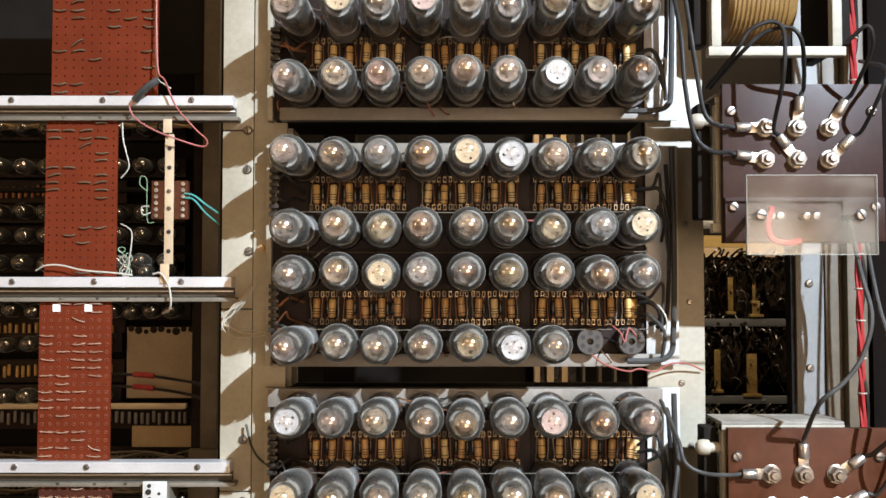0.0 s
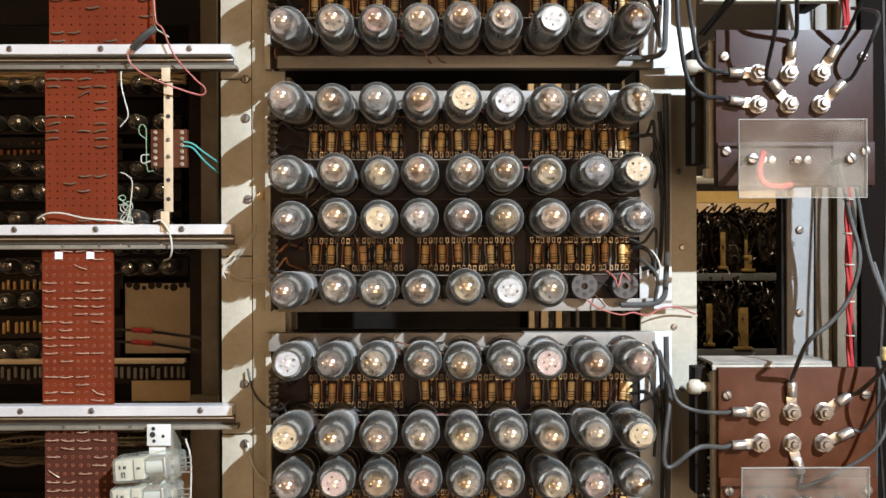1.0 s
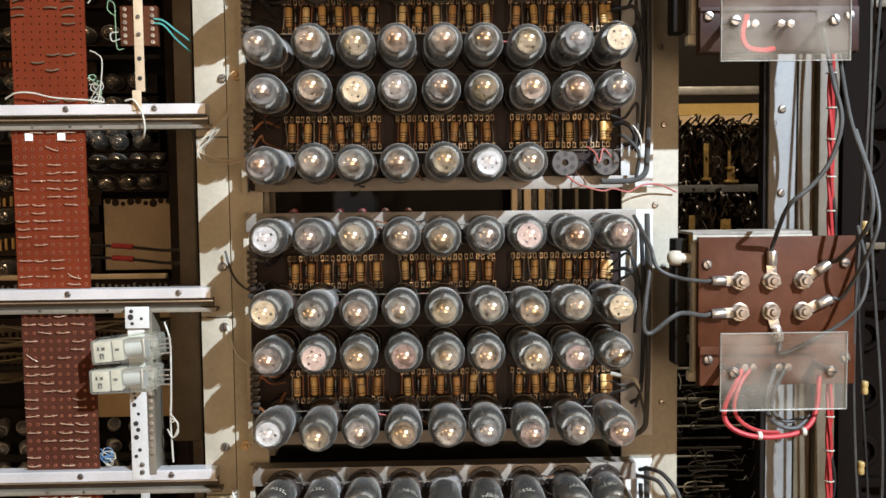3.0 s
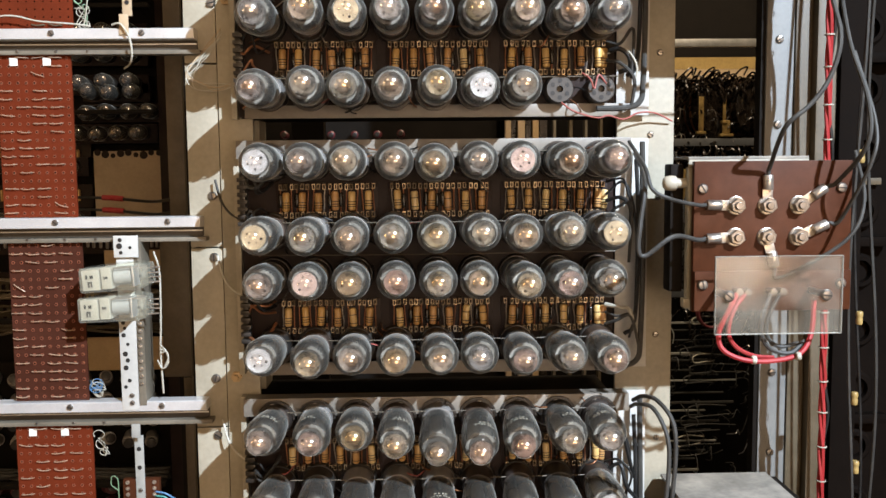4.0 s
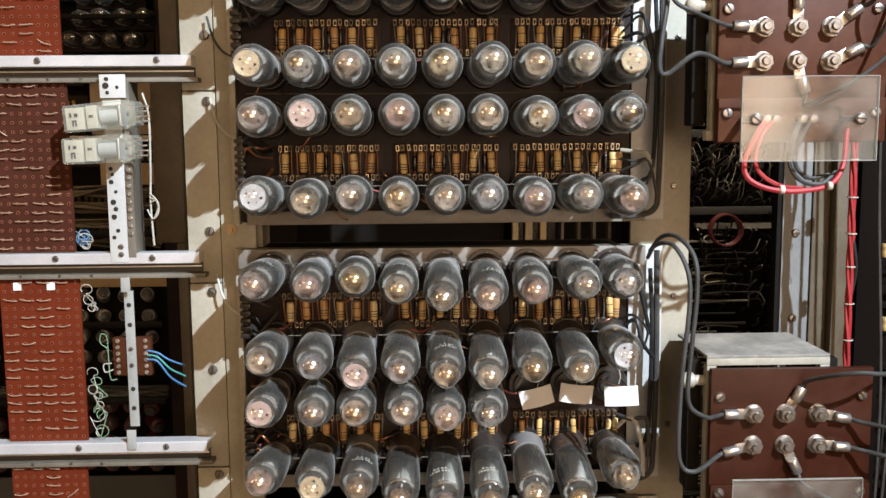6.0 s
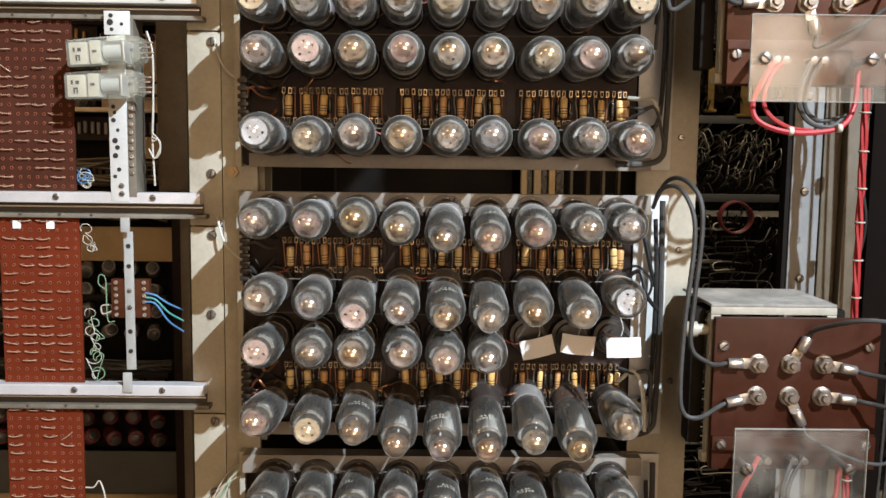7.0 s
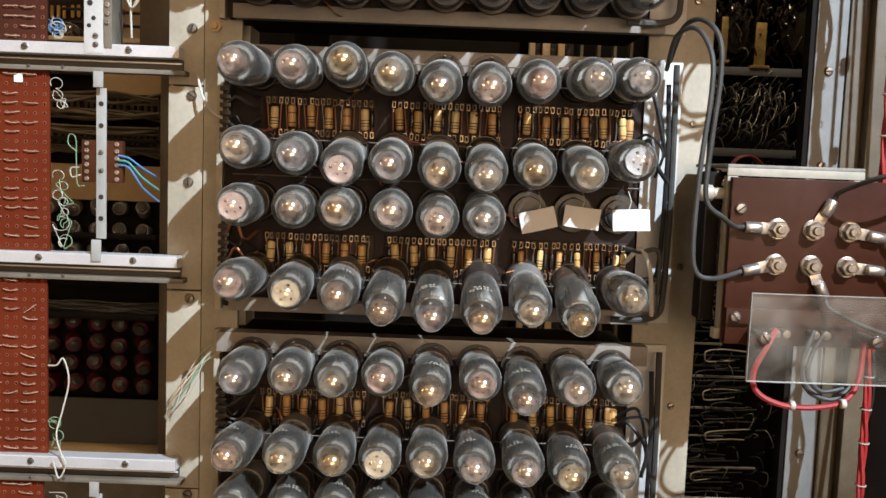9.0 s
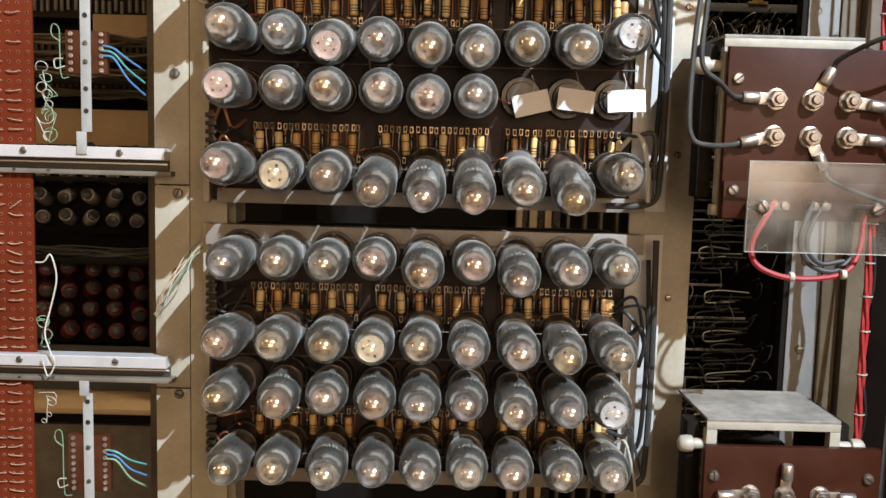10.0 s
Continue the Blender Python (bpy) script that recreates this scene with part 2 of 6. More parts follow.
GREY_RUBBER = surface("grey_rubber_cable", (0.038, 0.037, 0.034), 0.55, 0, 0.35, 500, 60, 0.2, 0.2, dust=0.03, gloss=0.3)
BLACK_RUBBER = surface("black_rubber_cable", (0.012, 0.012, 0.012), 0.45, 0, 0.35, 500, 60, 0.2, 0.2, dust=0.03, gloss=0.25)
RED_WIRE = surface("red_insulation", (0.27, 0.015, 0.017), 0.55, 0, 0.3, 500, 60, 0.1, 0.15, dust=0.06, gloss=0.3)
WHITE_WIRE = surface("white_insulation", (0.37, 0.35, 0.29), 0.5, 0, 0.25, 500, 60, 0.1, 0.1)
GREEN_WIRE = surface("pale_green_insulation", (0.15, 0.24, 0.14), 0.45, 0, 0.2)
TEAL_WIRE = surface("teal_insulation", (0.05, 0.22, 0.19), 0.45, 0, 0.2)
BLUE_WIRE = surface("blue_insulation", (0.055, 0.15, 0.29), 0.45, 0, 0.2)
PINK_WIRE = surface("faded_red_insulation", (0.28, 0.075, 0.06), 0.5, 0, 0.2)
PAPER = surface("white_paper", (0.62, 0.60, 0.56), 0.7, 0, 0.08, 500, 30, 0.1)
TAN = surface("tan_board", (0.42, 0.29, 0.15), 0.6, 0, 0.25, 200, 12, 0.1, dust=0.1)
BUFF = surface("buff_enamel", (0.40, 0.30, 0.19), 0.5, 0, 0.25, 200, 9, 0.1)
PANEL_BLUE = surface("blue_grey_panel", (0.055, 0.058, 0.062), 0.5, 0, 0.25, 200, 9, 0.1)
OCHRE = surface("ochre_sheet", (0.36, 0.25, 0.09), 0.4, 0, 0.35, 200, 12, 0.1)
# rail web tone, darkened to stand for the rail's shade
WEB = surface("shade_dark_rail", (0.034, 0.026, 0.017), 0.5, 0, 0.35, 260, 14, 0.12, dust=0.02)
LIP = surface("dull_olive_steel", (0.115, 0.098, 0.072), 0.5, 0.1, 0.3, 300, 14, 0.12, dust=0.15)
# white of the relay bracket; also paints spot light onto the chassis ends
END_WHITE = surface("white_and_lit_enamel", (0.42, 0.415, 0.39), 0.45, 0, 0.25, 260, 9, 0.12, dust=0.1)
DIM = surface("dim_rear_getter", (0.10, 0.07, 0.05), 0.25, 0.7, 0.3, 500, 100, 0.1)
BRASS = surface("brass_frame", (0.44, 0.30, 0.11), 0.32, 0.75, 0.6, 300, 70, 0.1)
CAP_WHITE = surface("white_capacitor", (0.24, 0.22, 0.20), 0.45, 0, 0.3, 300, 40, 0.1, 0.25)
CAP_RED = surface("red_capacitor", (0.085, 0.014, 0.018), 0.4, 0, 0.3, 300, 40, 0.1, 0.45)
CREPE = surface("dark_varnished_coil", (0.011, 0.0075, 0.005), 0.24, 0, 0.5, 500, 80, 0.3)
PLASTER = surface("plain_plaster", (0.74, 0.69, 0.60), 0.8, 0, 0.15, 60, 3, 0.1)
FLOORING = surface("grey_linoleum", (0.16, 0.14, 0.12), 0.5, 0, 0.25, 80, 4, 0.1)


# ---- building helpers ----
def box(bm, x0, x1, y0, y1, z0, z1, bevel=0.0):
    made = bmesh.ops.create_cube(bm, size=1, matrix=Matrix.LocRotScale(((x0 + x1) / 2, (y0 + y1) / 2, (z0 + z1) / 2), None, (x1 - x0, y1 - y0, z1 - z0)))
    if bevel:
        edges = list({e for v in made["verts"] for e in v.link_edges})
        bmesh.ops.bevel(bm, geom=edges, offset=bevel, segments=2, affect="EDGES", profile=0.6)
    return bm


def lathe(bm, profile, seg=20, m=Matrix(), cap=True):
    """Turns (radius, distance) about the axis that leads towards -y."""
    rings = []
    for r, d in profile:
        if r < 1e-6:
            rings.append([bm.verts.new(m @ Vector((0, -d, 0)))])
        else:
            rings.append([bm.verts.new(m @ Vector((r * math.cos(a), -d, r * math.sin(a)))) for a in (2 * math.pi * k / seg for k in range(seg))])
    for p, q in zip(rings, rings[1:]):
        for k in range(seg):
            n = (k + 1) % seg
            if len(p) == 1 and len(q) > 1:
                bm.faces.new((p[0], q[k], q[n]))
            elif len(q) == 1 and len(p) > 1:
                bm.faces.new((p[k], q[0], p[n]))
            elif len(p) > 1:
                bm.faces.new((p[k], q[k], q[n], p[n]))
    if cap:
        for ring in (rings[0], rings[-1]):
            if len(ring) > 2:
                bm.faces.new(ring)
    return bm


def spline(points, steps=6):
    """A smooth line through the points."""
    p = [Vector(q) for q in points]
    p = [p[0] * 2 - p[1]] + p + [p[-1] * 2 - p[-2]]
    out = []
    for a, b, c, d in zip(p, p[1:], p[2:], p[3:]):
        for k in range(steps):
            u = k / steps
            out.append(0.5 * (2 * b + (c - a) * u + (2 * a - 5 * b + 4 * c - d) * u * u + (3 * b - a - 3 * c + d) * u ** 3))
    return out + [p[-2]]


def sweep(bm, line, r, seg=7):
    """A round strand along a line."""
    rings, side = [], None
    for k, p in enumerate(line):
        way = (line[min(k + 1, len(line) - 1)] - line[max(k - 1, 0)]).normalized()
        if side is None:
            side = way.orthogonal().normalized()
        side = (side - way * side.dot(way)).normalized()
        up = way.cross(side)
        rings.append([bm.verts.new(p + (side * math.cos(a) + up * math.sin(a)) * r) for a in (2 * math.pi * j / seg for j in range(seg))])
    for p, q in zip(rings, rings[1:]):
        for j in range(seg):
            bm.faces.new((p[j], p[(j + 1) % seg], q[(j + 1) % seg], q[j]))
    for ring in (rings[0], rings[-1]):
        bm.faces.new(ring)
    return bm


def mesh_from(name, bm, material, smooth=True):
    bmesh.ops.recalc_face_normals(bm, faces=bm.faces)
    me = bpy.data.meshes.new(name)
    bm.to_mesh(me)
    bm.free()
    me.materials.append(material)
    if smooth:
        me.polygons.foreach_set("use_smooth", [True] * len(me.polygons))
        me.set_sharp_from_angle(angle=radians(38))
    return me


def world_of(ob):
    return world_of(ob.parent) @ ob.matrix_basis if ob.parent else ob.matrix_basis.copy()


def put(name, me, parent=None, m=None, label=""):
    """An object on a mesh. m: its pose under its parent; without it the mesh is already in the hall's metres."""
    ob = new(name, me)
    ob.parent = parent
    if m is None:
        m = world_of(parent).inverted() if parent else Matrix()
    ob.matrix_basis = m
    return tagged(ob, label)


def part(name, bm, material, parent, label="", m=None):
    return put(name, mesh_from(name, bm, material), parent, m, label)


def thing(name, at, label, category, group="", kind=""):
    ob = new(name)
    ob.empty_display_size = 0.01
    ob.matrix_basis = Matrix.Translation(at)
    return tagged(ob, label, category, group, kind)


def slab(name, material, x0, x1, y0, y1, z0, z1, parent=None, label="", bevel=0.0):
    return part(name, box(bmesh.new(), x0, x1, y0, y1, z0, z1, bevel), material, parent, label)


def setting(name, material, *dims, label=""):
    return tagged(slab(name, material, *dims), label, "structure", kind="structure")


def strand(name, points, r, material, label, category="cable", steps=6, parent=None, group="", seg=7):
    """A bent cable or wire, a thing of its own unless it has a parent."""
    ob = part(name, sweep(bmesh.new(), spline(points, steps), r, seg), material, parent)
    return tagged(ob, label, category if parent is None else "", group)


rnd = random.Random(11)

# ---- the hall ----
setting("floor", FLOORING, -3.2, 3.2, -3.2, 3.2, -0.1, 0.0, label="dull grey linoleum floor of the hall")
setting("ceiling", PLASTER, -3.2, 3.2, -3.2, 3.2, 3.1, 3.2, label="plain plaster ceiling of the hall")
setting("wall_south", PLASTER, -3.2, 3.2, -3.3, -3.2, 0.0, 3.1, label="plain plaster wall behind the camera")
setting("wall_north", PLASTER, -3.2, 3.2, 3.2, 3.3, 0.0, 3.1, label="plain plaster wall far behind the racks")
setting("wall_west", PLASTER, -3.3, -3.2, -3.2, 3.2, 0.0, 3.1, label="plain plaster side wall of the hall")
setting("wall_east", PLASTER, 3.2, 3.3, -3.2, 3.2, 0.0, 3.1, label="plain plaster side wall of the hall")

# ---- the rack ----
POST_Y, FACE_Y = 0.840, 0.8125
RAIL_TOPS = (1.774, 1.606, 1.437, 1.266, 1.094, 0.920, 0.748)

rack = thing("equipment_rack", (0, 0.88, 0), "cream-enamelled steel rack of an old valve computer, open at the front", "rack")
seams = [2.02] + [z - 0.030 for z in RAIL_TOPS] + [0.30]
for hi, lo in zip(seams, seams[1:]):
    slab("post_plate", OLIVE, -0.2075, -0.1785, POST_Y, POST_Y + 0.004, lo + 0.0006, hi - 0.0006, rack, bevel=0.0006)
slab("post_return", OLIVE, -0.2075, -0.2045, POST_Y + 0.0045, 0.905, 0.0, 2.05, rack)
slab("post_return", BLACK, -0.2135, -0.208, 0.862, 0.91, 0.0, 2.05, rack)
slab("inner_post", DRAB, -0.2440, -0.2350, 0.936, 0.944, 0.0, 1.262, rack, bevel=0.001)
slab("inner_post", DRAB, -0.2640, -0.2350, 0.936, 0.944, 1.2625, 1.428, rack, "dull olive inner post in shade", bevel=0.001)
slab("inner_post", DRAB, -0.2520, -0.2350, 0.936, 0.944, 1.4285, 2.05, rack, bevel=0.001)
slab("post_web", OLIVE, -0.2045, -0.146, 0.868, 0.905, 0.0, 2.05, rack)
slab("mounting_strip", OLIVE, -0.1775, -0.1465, POST_Y - 0.002, POST_Y + 0.004, 0.30, 2.02, rack, bevel=0.0008)
slab("side_panel", OLIVE, 0.1895, 0.243, 0.834, 0.839, 0.30, 2.02, rack, bevel=0.001)
slab("panel_return", OLIVE, 0.239, 0.243, 0.8395, 0.90, 0.0, 2.05, rack)
slab("cover_strip", COVER, 0.344, 0.371, 0.874, 0.878, 0.30, 2.02, rack, "pale grey strip with slotted screws", bevel=0.0008)
slab("cover_strip", DRAB, 0.3718, 0.388, 0.872, 0.878, 0.30, 2.02, rack, bevel=0.0008)
slab("channel_post", DRAB, 0.3886, 0.408, 0.862, 0.94, 0.0, 2.05, rack, bevel=0.0015)
slab("channel_post", BLACK, 0.4085, 0.4115, 0.868, 0.94, 0.0, 2.05, rack)
slab("channel_post", SHADE_BROWN, 0.412, 0.437, 0.862, 0.94, 0.0, 2.05, rack, bevel=0.0015)
slab("corner_post", BLACK, 0.3395, 0.3436, 0.876, 0.89, 0.0, 2.05, rack)
for x0, x1 in ((-0.84, -0.80), (1.30, 1.34)):
    slab("corner_post", OLIVE, x0, x1, 0.84, 0.88, 0.0, 2.05, rack, bevel=0.002)
for x0, x1 in ((-0.84, -0.80), (-0.15, -0.11), (0.66, 0.70)):
    slab("rear_post", BLACK, x0, x1, 1.12, 1.15, 0.0, 2.05, rack, bevel=0.002)
for z0, z1 in ((0.08, 0.14), (2.05, 2.10)):
    slab("cross_beam", OLIVE, -0.84, 1.34, 0.842, 0.90, z0, z1, rack, bevel=0.002)
    slab("cross_beam", OLIVE, -0.84, 1.34, 1.11, 1.15, z0, z1, rack, bevel=0.002)

# two unseen sheets added to keep the spot off the rear racks
slab("end_panel", SHADE_BROWN, 0.56, 1.30, 0.935, 0.940, 0.14, 2.05, rack)
slab("top_panel", OLIVE, -0.84, 1.34, 0.842, 0.848, 2.10, 2.45, rack)
# aluminium rails across the left bay
for z in RAIL_TOPS:
    bm = bmesh.new()
    outline = [(0.8395, 0.0), (0.8250, 0.0), (0.8240, -0.0008), (0.8240, -0.0092), (0.8248, -0.0098), (0.8395, -0.0099)]
    near = [bm.verts.new((-0.80, y, z + d)) for y, d in outline]
    far = [bm.verts.new((-0.1945, y, z + d)) for y, d in outline]
    for q in range(len(outline)):
        bm.faces.new((near[q], near[(q + 1) % len(outline)], far[(q + 1) % len(outline)], far[q]))
    bm.faces.new(near)
    bm.faces.new(far)
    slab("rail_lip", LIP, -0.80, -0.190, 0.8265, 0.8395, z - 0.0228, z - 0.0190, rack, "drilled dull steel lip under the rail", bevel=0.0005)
    # the web's colour holds the shade below the bright face
    slab("rail_web", WEB, -0.80, -0.1945, 0.8345, 0.8390, z - 0.0186, z - 0.0103, rack, "dull web under the bright rail, coloured dark for its shade", bevel=0.0004)
    slab("rail_bead", ALU, -0.80, -0.1945, 0.8325, 0.8343, z - 0.0138, z - 0.0126, rack, bevel=0.0003)
    rail = part("rail", bm, ALU, rack, "brushed aluminium rail with a groove along it")

screw_bm = bmesh.new()
lathe(screw_bm, [(0.0034, 0), (0.0034, 0.0008), (0.0026, 0.0019), (0.0, 0.0023)], 12)
SCREW = mesh_from("slotted_screw", screw_bm, BOLT)
slot_bm = bmesh.new()
box(slot_bm, -0.0026, 0.0026, -0.00245, -0.0012, -0.0004, 0.0004)
SLOT = mesh_from("screw_slot", slot_bm, INK)


def screw(parent, x, y, z, size=1.0):
    m = world_of(parent).inverted() @ Matrix.Translation((x, y, z)) @ pose(0, 0, 0, 0, rnd.uniform(0, 180), 0) @ Matrix.Scale(size, 4)
    ob = put("screw", SCREW, parent, m)
    put("screw_slot", SLOT, ob, Matrix())
    return ob


for x, z in ((-0.184, 1.744), (-0.184, 1.707), (-0.182, 1.63), (-0.186, 1.455), (-0.186, 1.398), (-0.188, 1.283), (-0.188, 1.228), (-0.190, 1.156), (-0.188, 1.057), (-0.189, 0.99), (-0.188, 0.885)):
    screw(rack, x, POST_Y, z, 1.25)
for z in (1.83, 1.72, 1.60, 1.518, 1.43, 1.36, 1.272, 1.19, 1.10, 1.01, 0.93):
    screw(rack, 0.3565, 0.874, z, 1.2)
for x, z in ((0.226, 1.655), (0.229, 1.583), (0.221, 1.508), (0.229, 1.45), (0.228, 1.32), (0.23, 1.22), (0.227, 1.10), (0.226, 0.98)):
    screw(rack, x, 0.834, z, 0.9)
for z in RAIL_TOPS:
    for x in (-0.40, -0.315, -0.232):
        screw(rack, x + rnd.uniform(-0.01, 0.01), 0.824, z - 0.0043, 0.85)
    for x in (-0.352, -0.318, -0.29):
        screw(rack, x, 0.8265, z - 0.0197, 0.4)

# ---- tube modules ----
MODULES = (
    # top, bottom, resistor strips, socket rows
    (1.975, 1.750, (1.918, 1.812), (1.945, 1.883, 1.838, 1.778)),
    (1.728, 1.5245, (1.683, 1.5775), (1.710, 1.648, 1.609, 1.548)),
    (1.505, 1.290, (1.450, 1.343), (1.485, 1.423, 1.382, 1.317)),
    (1.269, 1.052, (1.213, 1.102), (1.250, 1.187, 1.143, 1.085)),
    (1.0345, 0.818, (0.971, 0.866), (1.014, 0.951, 0.908, 0.852)),
)
COLUMNS = [-0.1285 + 0.0372 * i for i in range(9)]
DROOP = {
    (3, 0): (0, 4, 0, 6, 10, 12, 7, 4, 1), (3, 1): (0, 5, 11, 7, 12, 12, 9, 9, 1), (3, 2): (1, 2, 1, 0, 4, 4, 0, 0, 0), (3, 3): (0, 7, 7, 15, 19, 17, 13, 16, 1),
    (4, 0): (1, 0, 1, 0, 5, 0, 9, 3, 1), (4, 1): (0, 0, 0, 2, 1, 2, 2, 5, 3), (4, 2): (0, 2, 0, 0, 4, 1, 5, 4, 4),
    (0, 2): (-2, -3, 0, -4, -1, 2, -3, -2, 1), (0, 3): (1, 0, -1, 0, -2, -1, 1, 0, -2),
}
EMPTY = {(1, 3, 7), (1, 3, 8), (3, 2, 6), (3, 2, 7), (3, 2, 8)}
CLEAR_TOP = {(2, 0, 0), (1, 2, 2), (4, 1, 3), (3, 1, 2), (2, 1, 8), (1, 3, 5), (2, 0, 6), (0, 3, 6), (1, 0, 5), (3, 3, 1), (2, 1, 0), (1, 1, 8), (3, 1, 8), (2, 2, 1), (2, 3, 0), (3, 2, 0), (0, 2, 1), (0, 2, 3), (4, 2, 8), (1, 0, 4)}

socket_bm = bmesh.new()
lathe(socket_bm, [(0.0172, 0), (0.0172, 0.006), (0.0160, 0.0078), (0.0125, 0.0078), (0.0118, 0.0118), (0.0, 0.0118)], 22)
SOCKET = mesh_from("socket", socket_bm, BAKELITE)
open_bm = bmesh.new()
lathe(open_bm, [(0.0125, 0), (0.0125, 0.022), (0.0116, 0.0235), (0.0030, 0.0235), (0.0030, 0.018), (0.0, 0.018)], 22)
SOCKET_OPEN = mesh_from("open_socket", open_bm, SOCKET_GREY)
hole_bm = bmesh.new()
lathe(hole_bm, [(0.0021, 0), (0.0021, 0.0004), (0.0, 0.0004)], 10)
HOLE = mesh_from("contact_hole", hole_bm, INK)
hook_bm = bmesh.new()
sweep(hook_bm, spline([(-0.002, -0.008, 0.0135), (-0.001, -0.011, 0.0150), (0.001, -0.011, 0.0150), (0.002, -0.008, 0.0135)], 3), 0.0006, 5)
HOOK = mesh_from("contact_tag", hook_bm, TIN)

shroud_bm = bmesh.new()
arcs = []
for r, y in ((0.0158, -0.0002), (0.0176, -0.0002), (0.0176, -0.0182), (0.0158, -0.0182)):
    arcs.append([shroud_bm.verts.new((r * math.cos(a), y, r * math.sin(a))) for a in (math.pi * n / 12 for n in range(13))])
for q in range(4):
    for n in range(12):
        shroud_bm.faces.new((arcs[q][n], arcs[q][n + 1], arcs[(q + 1) % 4][n + 1], arcs[(q + 1) % 4][n]))
for n in (0, 12):
    shroud_bm.faces.new([arcs[q][n] for q in range(4)])
back = [shroud_bm.verts.new((0.0158 * math.cos(a), -0.0172, 0.0158 * math.sin(a))) for a in (math.pi * n / 12 for n in range(13))]
shroud_bm.faces.new(back)
SHROUD = mesh_from("socket_shroud", shroud_bm, BAKELITE)

chassis_list = []
for k, (top, bottom, strips, rows) in enumerate(MODULES):
    ch = thing("tube_chassis", (0.02, 0.83, bottom), "cream steel plug-in chassis with rows of octal sockets", "chassis", "plug-in tube chassis")
    chassis_list.append(ch)
    slab("socket_panel", DARK, -0.157, 0.186, 0.829, 0.832, bottom + 0.002, top - 0.004, ch, "dark brown laminate panel")
    slab("top_flange", CREAM, -0.158, 0.1985, FACE_Y + 0.001, FACE_Y + 0.0022, top - 0.0165, top, ch, bevel=0.0004)
    slab("flange_web", CREAM, -0.158, 0.1985, FACE_Y + 0.0024, 0.8335, top - 0.002, top - 0.0006, ch)
    slab("bottom_flange", CREAM, -0.150, 0.1985, 0.818, 0.8195, bottom, bottom + 0.0115, ch, bevel=0.0004)
    slab("flange_web", CREAM, -0.150, 0.1985, 0.8198, 0.8335, bottom + 0.0006, bottom + 0.002, ch)
    # right end bracket coloured lighter for the spot light it catches
    slab("end_bracket", END_WHITE, 0.1870, 0.2170, 0.826, 0.8275, bottom + 0.001, top - 0.0005, ch, bevel=0.0004)
    slab("end_bracket", OLIVE, -0.1625, -0.1575, 0.822, 0.8335, bottom, top, ch, bevel=0.0004)
    slab("rear_cover", BLACK, -0.156, 0.185, 0.8335, 0.905, bottom + 0.001, top - 0.004, ch)
    for row, z in enumerate(rows):
        for i, x in enumerate(COLUMNS):
            at = world_of(ch).inverted() @ Matrix.Translation((x, 0.829, z))
            s = put("socket", SOCKET_OPEN if (k, row, i) in EMPTY and k == 1 else SOCKET, ch, at)
            if (k, row, i) in EMPTY and k == 1:
                for a in range(6):
                    put("contact_hole", HOLE, s, Matrix.Translation((0.0075 * math.cos(a * 1.047 + 0.5), -0.0234, 0.0075 * math.sin(a * 1.047 + 0.5))))
            elif row == 0:
                put("socket_shroud", SHROUD, s, Matrix())
                put("contact_tag", HOOK, s, pose(0, -0.0085, 0, 0, rnd.uniform(-14, 14), 0))
            elif row == 3:
                put("socket_shroud", SHROUD, s, pose(0, 0, 0, 0, 180, 0))
                put("contact_tag", HOOK, s, pose(0, 0, 0, 0, 180 + rnd.uniform(-14, 14), 0))
    # bare rods that run along under the rows
    for z in (top - 0.011, strips[0] - 0.0185, strips[1] - 0.0185, (rows[1] + rows[2]) / 2):
        part("retaining_rod", sweep(bmesh.new(), spline([(-0.145, 0.806, z), (0.0, 0.8052, z - 0.0008), (0.184, 0.806, z)], 4), 0.0005, 5), DRAB, ch)
    # black comb connector at the left end
    for half in (0, 1):
        zc = strips[half]
        bm = bmesh.new()
        box(bm, -0.1565, -0.1515, 0.816, 0.829, zc - 0.024, zc + 0.024, 0.0006)
        for n in range(7):
            box(bm, -0.1575, -0.1485, 0.8095, 0.817, zc - 0.0215 + n * 0.0066, zc - 0.0178 + n * 0.0066, 0.0005)
        part("comb_connector", bm, BAKELITE, ch, "black ribbed connector strip")
    # grey conduit down the right end
    part("conduit", sweep(bmesh.new(), spline([(0.208, 0.812, top - 0.004), (0.2085, 0.808, (top + bottom) / 2), (0.2075, 0.810, bottom + 0.03), (0.204, 0.808, bottom + 0.012), (0.19, 0.806, bottom + 0.0065), (0.165, 0.806, bottom + 0.006)], 6), 0.0026, 8), GREY_RUBBER, ch, "dull grey lead-covered cable")
    part("conduit", sweep(bmesh.new(), spline([(0.2025, 0.812, top - 0.02), (0.2035, 0.806, (top + bottom) / 2 + 0.03), (0.202, 0.809, bottom + 0.05), (0.193, 0.812, bottom + 0.035)], 6), 0.002, 8), BLACK_RUBBER, ch)

# resistor strips
lug_bm = bmesh.new()
for x0, x1, z0, z1 in ((-0.0014, -0.00095, -0.0026, 0.0026), (0.00095, 0.0014, -0.0026, 0.0026), (-0.00095, 0.00095, 0.0018, 0.0026), (-0.00095, 0.00095, -0.0026, -0.0018)):
    box(lug_bm, x0, x1, -0.0055, 0, z0, z1)
LUG_MESH = mesh_from("lug", lug_bm, LUG, False)


